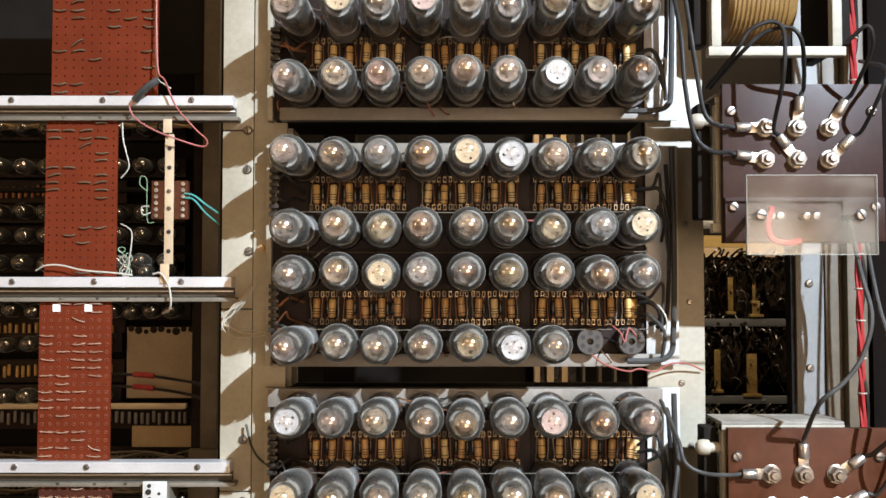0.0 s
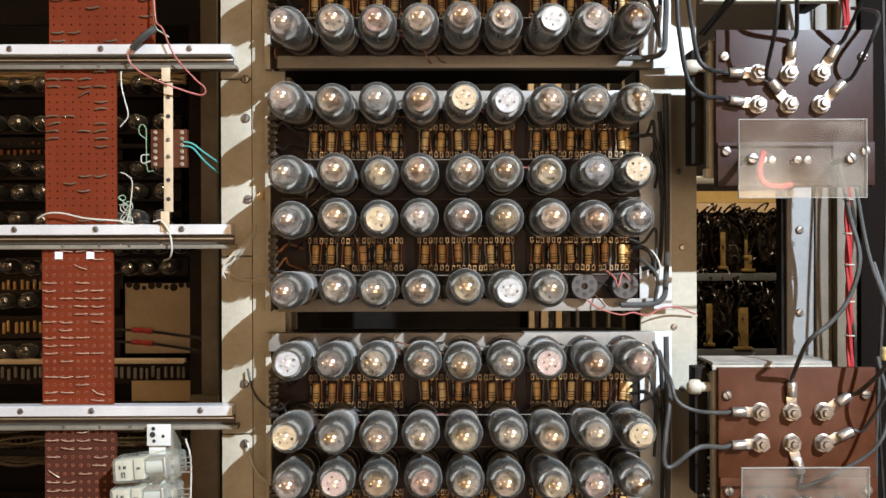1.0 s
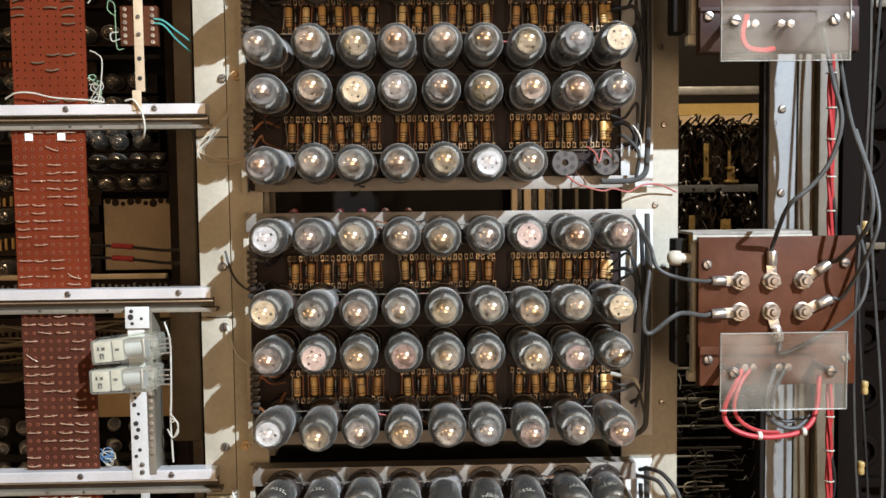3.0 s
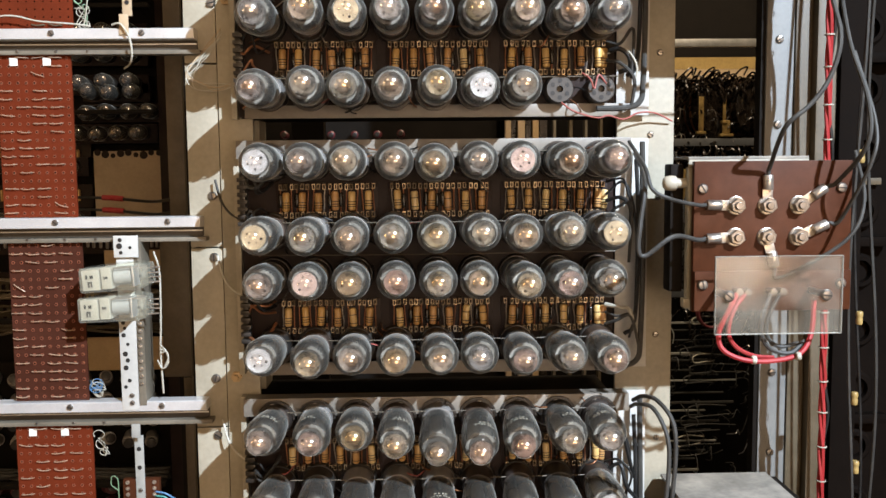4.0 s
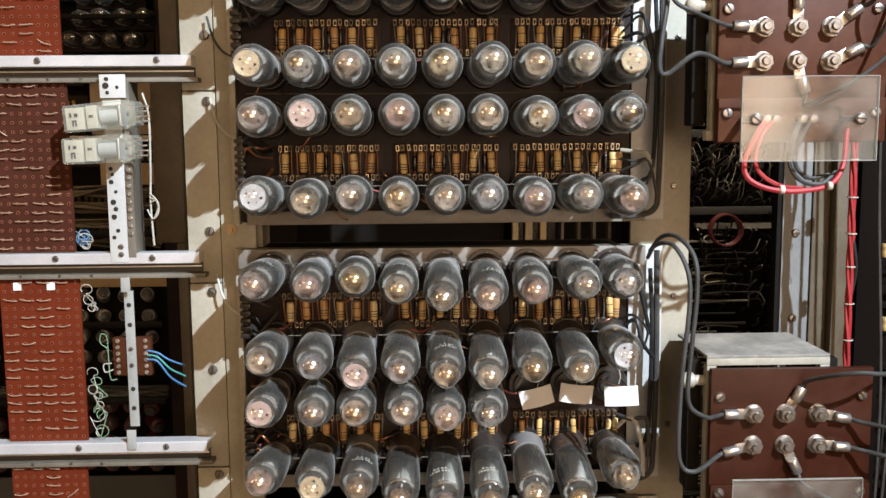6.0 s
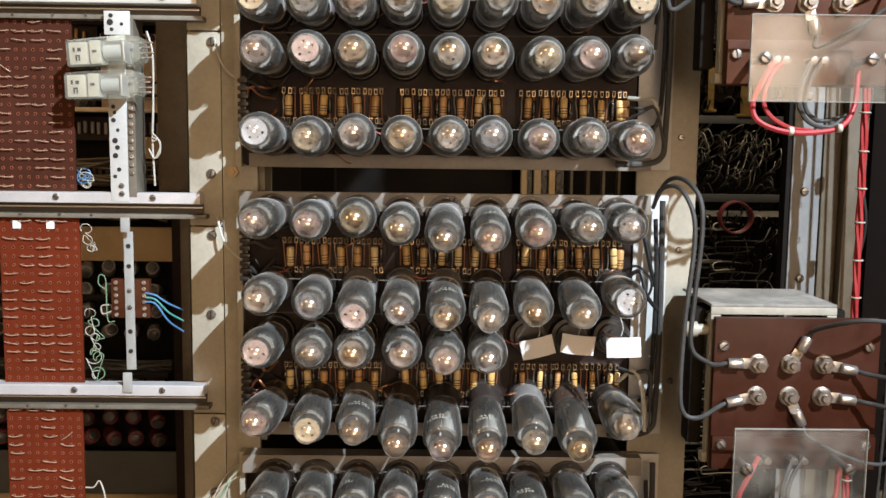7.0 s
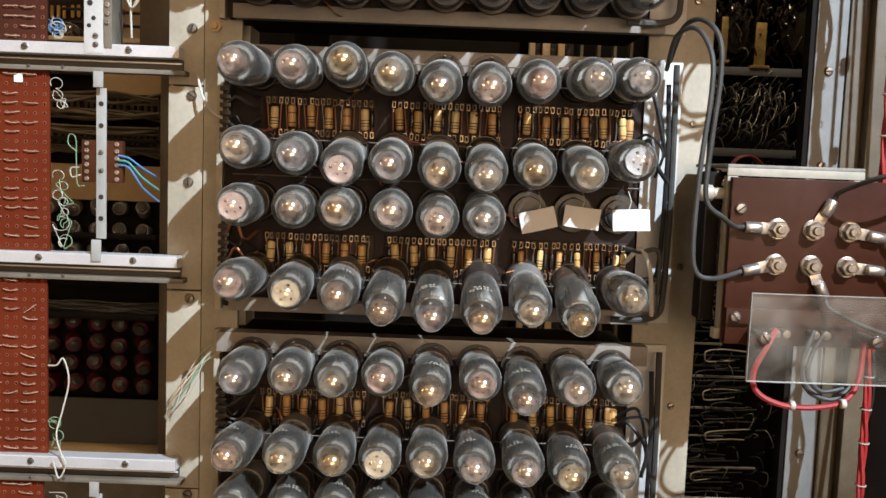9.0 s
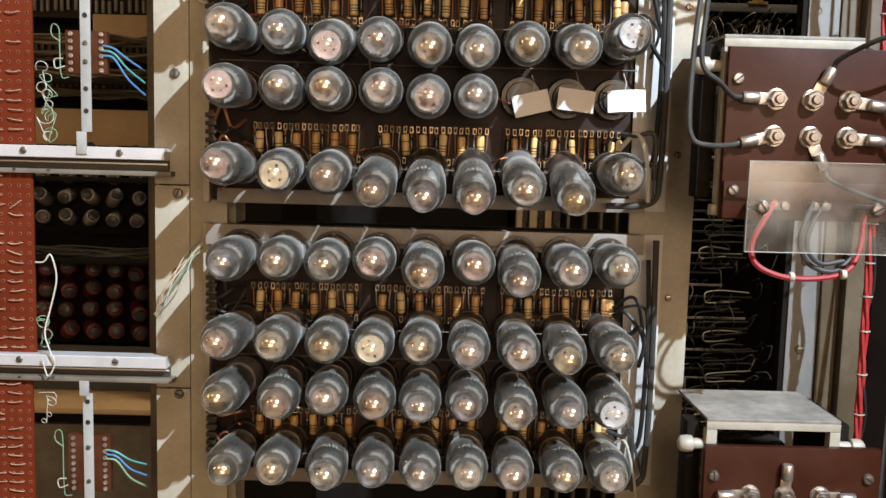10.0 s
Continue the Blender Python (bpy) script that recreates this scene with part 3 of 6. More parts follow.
def rod(bm, r, length, r_end=None, seg=10, m=Matrix()):
    e = r * 0.86 if r_end is None else r_end
    turn = m @ Matrix.Rotation(radians(-90), 4, "X") @ Matrix.Translation((0, length / 2, 0))
    return lathe(bm, [(e * 0.7, 0), (e, length * 0.03), (r, length * 0.09), (r, length * 0.91), (e, length * 0.97), (e * 0.7, length)], seg, turn)


RES = mesh_from("resistor", rod(bmesh.new(), 0.0033, 0.0175), RESISTOR)
RES_S = mesh_from("slim_resistor", rod(bmesh.new(), 0.0026, 0.0165), RESISTOR)
band_bm = bmesh.new()
lathe(band_bm, [(0.00336, 0), (0.00336, 0.0008)], 10, Matrix.Rotation(radians(-90), 4, "X"), False)
BAND = mesh_from("printed_band", band_bm, INK)
lead_bm = bmesh.new()
sweep(lead_bm, [Vector((0, 0, -0.0105)), Vector((0, -0.0006, -0.004)), Vector((0, -0.0006, 0.004)), Vector((0, 0, 0.0105))], 0.0006, 5)
LEAD = mesh_from("lead_wire", lead_bm, COPPER)
LEAD_BRIGHT = mesh_from("bare_lead_wire", sweep(bmesh.new(), [Vector((0, 0, -0.0108)), Vector((0.0003, -0.001, -0.003)), Vector((-0.0003, -0.001, 0.004)), Vector((0, 0, 0.0108))], 0.0006, 5), TIN)
slim_bm = rod(bmesh.new(), 0.0019, 0.013)
CAPACITOR = mesh_from("small_capacitor", slim_bm, CREPE)


def resistor_strip(x0, x1, zc, y, bright=False):
    st = thing("resistor_strip", ((x0 + x1) / 2, y + 0.005, zc), "dark tag board carrying tan resistors between brass lugs" if not bright else "tag board with pale new resistors on tall lugs", "resistor board", "resistor boards")
    half = (x1 - x0) / 2
    bm = box(bmesh.new(), -half - 0.002, half + 0.002, 0, 0.003, -0.0165, 0.0165, 0.0005)
    part("tag_board", bm, DARK, st, m=Matrix())
    n = 18
    for j in range(n):
        x = -half + 0.0026 + (2 * half - 0.0052) * j / (n - 1)
        for s in (-1, 1):
            put("lug", LUG_MESH, st, pose(x + rnd.uniform(-0.0003, 0.0003), 0, s * 0.0128 + rnd.uniform(-0.0004, 0.0004), 0, rnd.uniform(-4, 4), rnd.uniform(-8, 8)))
        if j % 3 == 1 or (j == n - 1 and x1 > 0.15):
            r = put("resistor", RES if not bright else RES_S, st, pose(x + rnd.uniform(-0.0006, 0.0006), -0.0052, rnd.uniform(-0.0012, 0.0012), 0, rnd.uniform(-4, 4), 0))
            for dz in (-0.0055, -0.0035, -0.001) if rnd.random() < 0.7 else (-0.006, 0.002):
                put("printed_band", BAND, r, Matrix.Translation((0, 0, dz)) @ Matrix.Diagonal((1, 1, 1, 1) if not bright else (0.8, 0.8, 1, 1)))
        elif rnd.random() < 0.3:
            put("small_capacitor", CAPACITOR, st, pose(x, -0.003, rnd.uniform(-0.001, 0.001)))
            put("lead_wire", LEAD, st, pose(x, -0.003, 0))
        else:
            put("lead_wire", LEAD_BRIGHT if rnd.random() < 0.3 else LEAD, st, pose(x, -0.0035, 0, 0, rnd.uniform(-5, 5), 0))
    return st


for k, (top, bottom, strips, rows) in enumerate(MODULES):
    for half, zc in enumerate(strips):
        if k == 0 and half == 0:
            continue
        for b, (x0, x1) in enumerate(((-0.1235, -0.0335), (-0.0215, 0.0705), (0.0825, 0.1775))):
            resistor_strip(x0, x1, zc, 0.8225, bright=(k == 3 and half == 1 and b == 2))

# ---- vacuum tubes ----
base_bm = bmesh.new()
lathe(base_bm, [(0.0118, -0.004), (0.0150, -0.003), (0.0152, 0.002), (0.0150, 0.0125), (0.0146, 0.0145), (0.0132, 0.0148)], 24)
TUBE_BASE = mesh_from("tube_base", base_bm, BASE)
glass_bm = bmesh.new()
lathe(glass_bm, [(0.0134, 0.0140), (0.0139, 0.0180), (0.0147, 0.0235), (0.0154, 0.0290), (0.0162, 0.0420), (0.0166, 0.0525), (0.0160, 0.0582), (0.0148, 0.0612), (0.0129, 0.0633)], 32, cap=False)
dome_bm = lathe(bmesh.new(), [(0.0129, 0.0633), (0.0119, 0.0652), (0.0113, 0.0682), (0.0107, 0.0722), (0.0094, 0.0764), (0.0070, 0.0796), (0.0036, 0.0815), (0.0, 0.0820)], 32, cap=False)
lathe(glass_bm, [(0.0129, 0.0185), (0.0137, 0.0240), (0.0144, 0.0290), (0.0152, 0.0420), (0.0155, 0.0530), (0.0149, 0.0572), (0.0138, 0.0601), (0.0120, 0.0622)], 32, cap=False)
TUBE_DOME = mesh_from("glass_dome", dome_bm, DOME)
TUBE_GLASS = mesh_from("glass_bulb", glass_bm, GLASS)
getter_bm = bmesh.new()
lathe(getter_bm, [(0.0109, 0.0686), (0.0103, 0.0723), (0.0090, 0.0762), (0.0067, 0.0792), (0.0034, 0.0811), (0.0, 0.0816)], 28, cap=False)
TUBE_GETTER = mesh_from("getter_mirror", getter_bm, GETTER)
TUBE_THIN = TUBE_GETTER.copy()
TUBE_THIN.materials[0] = FILM_THIN


def mica(r, d):
    """A thin mica spacer."""
    return lathe(bmesh.new(), [(0, d), (r * 0.5, d), (r, d), (r, d - 0.0005), (0, d - 0.0005)], 24)


toothed = bmesh.new()
inner_ring, outer_ring = [], []
for q in range(48):
    a = 2 * math.pi * q / 48
    far = 0.0136 if q % 2 else 0.0124
    inner_ring.append(toothed.verts.new((0.0104 * math.cos(a), -0.0600, 0.0104 * math.sin(a))))
    outer_ring.append(toothed.verts.new((far * math.cos(a), -0.0598, far * math.sin(a))))
for q in range(48):
    toothed.faces.new((inner_ring[q], inner_ring[(q + 1) % 48], outer_ring[(q + 1) % 48], outer_ring[q]))
TUBE_TEETH = mesh_from("mica_teeth", toothed, TEETH)
TUBE_MICA = mesh_from("mica_spacer", mica(0.0128, 0.0594), SPACER)
TUBE_MICA_TOP = mesh_from("mica_disc", mica(0.0103, 0.0700), MICA)
TUBE_MICA_PALE = mesh_from("pale_mica_disc", mica(0.0103, 0.0700), MICA_PALE)
dots_bm = bmesh.new()
for a, far, r in ((0.3, 0.0058, 0.0009), (1.5, 0.0050, 0.0006), (2.4, 0.0064, 0.0011), (3.9, 0.0042, 0.0007), (5.2, 0.0060, 0.0008), (5.6, 0.0030, 0.0005)):
    lathe(dots_bm, [(0, 0.07015), (r * 1.1, 0.07015), (r * 1.1, 0.0701)], 8, Matrix.Translation((far * math.cos(a), 0, far * math.sin(a))))
TUBE_DOTS = mesh_from("mica_hole", dots_bm, DARK)
anode_bm = bmesh.new()
for s in (-1, 1):
    lathe(anode_bm, [(0.0058, 0.022), (0.0058, 0.058)], 14, Matrix.Translation((s * 0.0056, 0, 0)))
    lathe(anode_bm, [(0.0009, 0.016), (0.0009, 0.062)], 6, Matrix.Translation((0, 0, s * 0.0065)))
TUBE_ANODE = mesh_from("anode_pair", anode_bm, ANODE)


def vacuum_tube(topped, label):
    t = thing("vacuum_tube", (0, 0, 0), label, "vacuum tube", "octal vacuum tubes in rows")
    put("tube_base", TUBE_BASE, t, Matrix(), "dark moulded octal base")
    g = put("glass_bulb", TUBE_GLASS, t, Matrix(), "clear glass bulb with a stepped dome")
    put("glass_dome", TUBE_DOME, g, Matrix()).visible_shadow = False
    put("anode_pair", TUBE_ANODE, t, Matrix())
    spacer = put("mica_spacer", TUBE_MICA, t, Matrix())
    put("mica_teeth", TUBE_TEETH, spacer, Matrix(), "pale toothed edge of the mica")
    disc = put("mica_disc", TUBE_MICA_TOP if topped else TUBE_MICA_PALE, t, Matrix(), "mica disc with round holes")
    put("mica_hole", TUBE_DOTS, disc, Matrix())
    put("getter_film", TUBE_GETTER if topped else TUBE_THIN, t, Matrix(), "patchy golden getter film inside the dome").visible_shadow = False
    return t


mark_bm = bmesh.new()
for row, spans in ((0.0500, (-0.55, -0.38, -0.2, -0.05, 0.14, 0.3, 0.46)), (0.0465, (-0.3, -0.1, 0.12, 0.28))):
    for a in spans:
        w = 0.055
        quad = []
        for u, d in ((a - w, row), (a + w, row), (a + w, row + 0.0019), (a - w, row + 0.0019)):
            quad.append(mark_bm.verts.new((0.01672 * math.sin(u), -d, 0.01672 * math.cos(u))))
        mark_bm.faces.new(quad)
MARK = mesh_from("printed_mark", mark_bm, WHITE)
silver = vacuum_tube(True, "glass vacuum tube with a hazy golden dome, plugged into its socket")
plain = vacuum_tube(False, "glass vacuum tube with a pale mica disc under its clear dome")
marked = vacuum_tube(True, "glass vacuum tube with faded white print on its bulb")
tagged(put("printed_mark", MARK, marked, Matrix(), "faded illegible white print"), kind="stuff")
used = {}
for k, (top, bottom, strips, rows) in enumerate(MODULES):
    for row, z in enumerate(rows):
        if k == 0 and row < 2:
            continue
        droop = DROOP.get((k, row), (0,) * 9)
        for i, x in enumerate(COLUMNS):
            if (k, row, i) in EMPTY:
                continue
            topped = (k, row, i) not in CLEAR_TOP
            first = silver if topped else plain
            if topped and k >= 3 and rnd.random() < 0.45:
                first = marked
            m = pose(x, 0.8185, z, droop[i] + rnd.uniform(-1.6, 1.6), 0, rnd.uniform(-2.2, 2.2) - (2.5 if i == 0 else 0)) @ pose(0, 0, 0, 0, rnd.uniform(0, 360) if first is not marked else rnd.uniform(-35, 35), 0)
            if first.name in used:
                copy_thing(first, m)
            else:
                first.matrix_basis, used[first.name] = m, True

# ---- left bay: perforated boards on the rails ----
def perforated(bm, x0, x1, y, z0, z1, cols, rows, r, thick=0.0022):
    """A sheet with a true round hole in every cell."""
    dx, dz = (x1 - x0) / cols, (z1 - z0) / rows
    front = {}

    def corner(i, j, back):
        key = (i, j, back)
        if key not in front:
            front[key] = bm.verts.new((x0 + i * dx, y + (thick if back else 0), z0 + j * dz))
        return front[key]

    for i in range(cols):
        for j in range(rows):
            cx, cz = x0 + (i + 0.5) * dx, z0 + (j + 0.5) * dz
            ring = [bm.verts.new((cx + r * math.cos(a), y, cz + r * math.sin(a))) for a in (math.pi / 8 + math.pi / 4 * n for n in range(8))]
            deep = [bm.verts.new((v.co.x, y + thick, v.co.z)) for v in ring]
            for side, hole in ((0, ring), (1, deep)):
                c = [corner(i + 1, j + 1, side), corner(i, j + 1, side), corner(i, j, side), corner(i + 1, j, side)]
                for q in range(4):
                    a, b, n = hole[(2 * q) % 8], hole[(2 * q + 1) % 8], hole[(2 * q + 2) % 8]
                    bm.faces.new((c[q], b, a))
                    bm.faces.new((c[q], c[(q + 1) % 4], n, b))
            for n in range(8):
                bm.faces.new((ring[n], ring[(n + 1) % 8], deep[(n + 1) % 8], deep[n]))
    for i in range(cols):
        for j in (0, rows):
            bm.faces.new((corner(i, j, 0), corner(i + 1, j, 0), corner(i + 1, j, 1), corner(i, j, 1)))
    for j in range(rows):
        for i in (0, cols):
            bm.faces.new((corner(i, j, 0), corner(i, j + 1, 0), corner(i, j + 1, 1), corner(i, j, 1)))
    return bm


def jumper_mesh(length, sag):
    return mesh_from("wire_jumper", sweep(bmesh.new(), spline([(-length / 2, 0.001, 0), (-length / 2, -0.0016, 0.0004), (0, -0.0022, sag), (length / 2, -0.0016, 0.0003), (length / 2, 0.001, 0)], 3), 0.00042, 6), JUMPER)


JUMPERS = [jumper_mesh(0.0112, 0.0003), jumper_mesh(0.0112, -0.0005), jumper_mesh(0.0112, 0.0)]
OLD_JUMPERS = [mesh_from("old_jumper", sweep(bmesh.new(), spline([(-0.0055, 0.001, 0), (-0.0052, -0.0014, 0), (0.0005, -0.002, s), (0.0052, -0.0014, 0.0006), (0.0055, 0.001, 0)], 3), 0.0007, 6), DRAB) for s in (0.0008, -0.0006)]


def patch_board(x0, x1, z0, z1, material, label, cols, rows, seed, old=False, eyelets=True, tags=False, y=0.8315):
    b = thing("patch_board", ((x0 + x1) / 2, y, z0), label, "circuit board", "perforated patch boards")
    part("board", perforated(bmesh.new(), x0, x1, y, z0, z1, cols, rows, 0.00085 if old else 0.0011), material, b)
    r = random.Random(seed)
    dx, dz = (x1 - x0) / cols, (z1 - z0) / rows
    if eyelets:
        bm = bmesh.new()
        for i in range(cols):
            for j in range(rows):
                lathe(bm, [(0.0010, 0.0), (0.0011, 0.0005), (0.0015, 0.0005), (0.0017, 0.0)], 6, Matrix.Translation((x0 + (i + 0.5) * dx, y, z0 + (j + 0.5) * dz)), False)
        tagged(part("eyelet_rims", bm, EYE, b), kind="stuff")
    for j in range(rows):
        for i in range(0, cols - 1, 2):
            if r.random() < (0.34 if old else 0.52):
                x = x0 + (i + 1) * dx
                z = z0 + (j + 0.5) * dz
                m = world_of(b).inverted() @ pose(x + r.uniform(-0.0012, 0.0012), y, z, 0, r.gauss(0, 4) + (r.uniform(-35, 35) if r.random() < 0.05 else 0), 0)
                put("wire_jumper", r.choice(OLD_JUMPERS if old else JUMPERS), b, m)
    if tags:
        for x in (x0 + 0.016, x0 + 0.0455):
            slab("paper_tag", PAPER, x - 0.0035, x + 0.0035, y - 0.0012, y - 0.0006, z1 - 0.0105, z1 - 0.0035, b, "small blank white paper square")
    return b


RED_LABEL = "red-brown perforated fibre board with rows of bare wire jumpers"
patch_board(-0.366, -0.267, 1.7745, 1.960, RED_BOARD, "wide red-brown perforated board with dull old jumpers", 12, 24, 1, True, False)
patch_board(-0.370, -0.3035, 1.6065, 1.7525, RED_BOARD, "red-brown perforated board with dull bent jumpers", 9, 21, 2, True, False)
patch_board(-0.3735, -0.3070, 1.4375, 1.5845, RED_BOARD, RED_LABEL, 9, 20, 3, tags=True)
patch_board(-0.3715, -0.3045, 1.2665, 1.4155, BROWN_BOARD, "dark brown perforated board with sparse wire jumpers", 9, 19, 4)
patch_board(-0.3735, -0.3030, 1.0945, 1.2435, RED_BOARD, RED_LABEL, 9, 19, 5, tags=True)
patch_board(-0.3735, -0.3055, 0.9205, 1.0725, RED_BOARD, RED_LABEL, 9, 19, 6)
patch_board(-0.3755, -0.3095, 0.7485, 0.8965, RED_BOARD, "red-brown perforated board with bunched wire jumpers", 9, 19, 7)

# flat steel bars with terminal blocks, hung between the rails
terminal_bm = bmesh.new()
lathe(terminal_bm, [(0.0019, 0), (0.0019, 0.0012), (0.0010, 0.0014), (0.0010, 0.0004), (0, 0.0004)], 10)
TERMINAL = mesh_from("terminal", terminal_bm, TIN)


def block_bar(x, z1, z0, block_top, block_low, left_wire, right_wires, label, double=False, paint=None):
    paint = paint or PALE
    t = thing("terminal_bar", (x, 0.836, z0), label, "terminal strip", "terminal strips between the rails")
    bm = box(bmesh.new(), x - 0.0042, x + 0.0042, 0.8335, 0.8348, z0 + 0.012, z1 - 0.014, 0.0003)
    part("flat_bar", bm, paint, t)
    for za, zb, ya in ((z1 - 0.014, z1 - 0.001, 0.8262), (z0 - 0.006, z0 + 0.012, 0.8222)):
        slab("bar_end", paint, x - 0.004, x + 0.004, ya, ya + 0.0014, za, zb, t, bevel=0.0003)
    for z in (block_top + 0.012, block_top + 0.03, block_low - 0.012, block_low - 0.03):
        m = world_of(t).inverted() @ Matrix.Translation((x, 0.8334, z))
        put("bar_hole", HOLE, t, m)
    wide = 0.017 if not double else 0.018
    body = slab("terminal_block", PHENOLIC, x - wide, x + wide, 0.8352, 0.842, block_low, block_top, t, "brown terminal block with tinned terminals", bevel=0.0006)
    n = 6 if not double else 9
    for s in (-1, 1):
        for j in range(n):
            m = world_of(body).inverted() @ Matrix.Translation((x + s * (wide - 0.0045), 0.8352, block_low + (block_top - block_low) * (j + 0.5) / n))
            put("terminal", TERMINAL, body, m)
    for z in (block_low + 0.010, block_top - 0.010):
        screw(t, x, 0.8334, z, 0.6)
    zb, zt = block_low, block_top
    part("jumper_wire", sweep(bmesh.new(), spline([(x - wide + 0.003, 0.834, zb - 0.003), (x - wide - 0.003, 0.834, zb - 0.002), (x - wide - 0.0035, 0.833, zb + 0.02), (x - wide - 0.004, 0.833, zt + 0.001), (x - wide - 0.009, 0.833, zt + 0.004), (x - wide - 0.010, 0.833, zt - 0.004), (x - wide - 0.003, 0.833, zt - 0.010)], 6), 0.00045, 5), left_wire, t)
    part("jumper_wire", sweep(bmesh.new(), spline([(x - wide, 0.834, zb + 0.006), (x - wide - 0.007, 0.833, zb + 0.004), (x - wide - 0.008, 0.833, zb + 0.011), (x - wide - 0.001, 0.833, zb + 0.012)], 6), 0.0006, 5), WHITE_WIRE, t)
    for j, w in enumerate(right_wires):
        zz = zt - 0.012 - 0.004 * j
        part("lead", sweep(bmesh.new(), spline([(x + wide - 0.003, 0.834, zz), (x + wide + 0.006, 0.834, zz - 0.002), (x + wide + 0.016, 0.838, zz - 0.010 - 0.004 * j), (x + wide + 0.026, 0.85, zz - 0.018 - 0.006 * j)], 6), 0.0009, 6), w, t)
    return t


block_bar(-0.2555, 1.7535, 1.606, 1.696, 1.660, GREEN_WIRE, (TEAL_WIRE, TEAL_WIRE), "cream flat bar with a small brown terminal block", paint=BUFF)
block_bar(-0.2610, 1.2450, 1.094, 1.188, 1.153, GREEN_WIRE, (BLUE_WIRE, TEAL_WIRE, BLUE_WIRE), "grey flat bar with a brown terminal block")
block_bar(-0.2640, 0.8990, 0.748, 0.848, 0.798, GREEN_WIRE, (TEAL_WIRE, BLUE_WIRE, GREEN_WIRE), "grey flat bar with a tall brown terminal block", True)

# perforated white bracket with two clear-cased relays
br = thing("relay_bracket", (-0.2605, 0.836, 1.266), "white perforated angle bracket standing on a rail", "bracket")
slab("bracket_face", END_WHITE, -0.2715, -0.2560, 0.8235, 0.8250, 1.258, 1.3995, br, bevel=0.0004)
slab("bracket_head", END_WHITE, -0.2725, -0.2505, 0.8205, 0.8225, 1.4005, 1.4205, br, bevel=0.0006)
slab("bracket_side", LIP, -0.2558, -0.2490, 0.8238, 0.8500, 1.262, 1.4155, br, bevel=0.0004)
for z in (1.340, 1.335, 1.3285, 1.320, 1.311, 1.305, 1.298, 1.286, 1.280):
    put("bracket_hole", HOLE, br, world_of(br).inverted() @ Matrix.Translation((-0.266 + rnd.uniform(-0.002, 0.004), 0.8235, z)) @ Matrix.Scale(rnd.uniform(0.6, 1.15), 4))
for x, z, k in ((-0.2665, 1.4165, 0.9), (-0.2672, 1.4110, 1.3), (-0.2660, 1.4050, 0.8), (-0.2575, 1.4095, 0.7)):
    put("bracket_hole", HOLE, br, world_of(br).inverted() @ Matrix.Translation((x, 0.8205, z)) @ Matrix.Scale(k, 4))
for z in (1.272, 1.265):
    screw(br, -0.262, 0.8235, z, 0.7)
for j in range(9):
    put("terminal", TERMINAL, br, world_of(br).inverted() @ Matrix.Translation((-0.2525, 0.8238, 1.283 + 0.007 * j)))
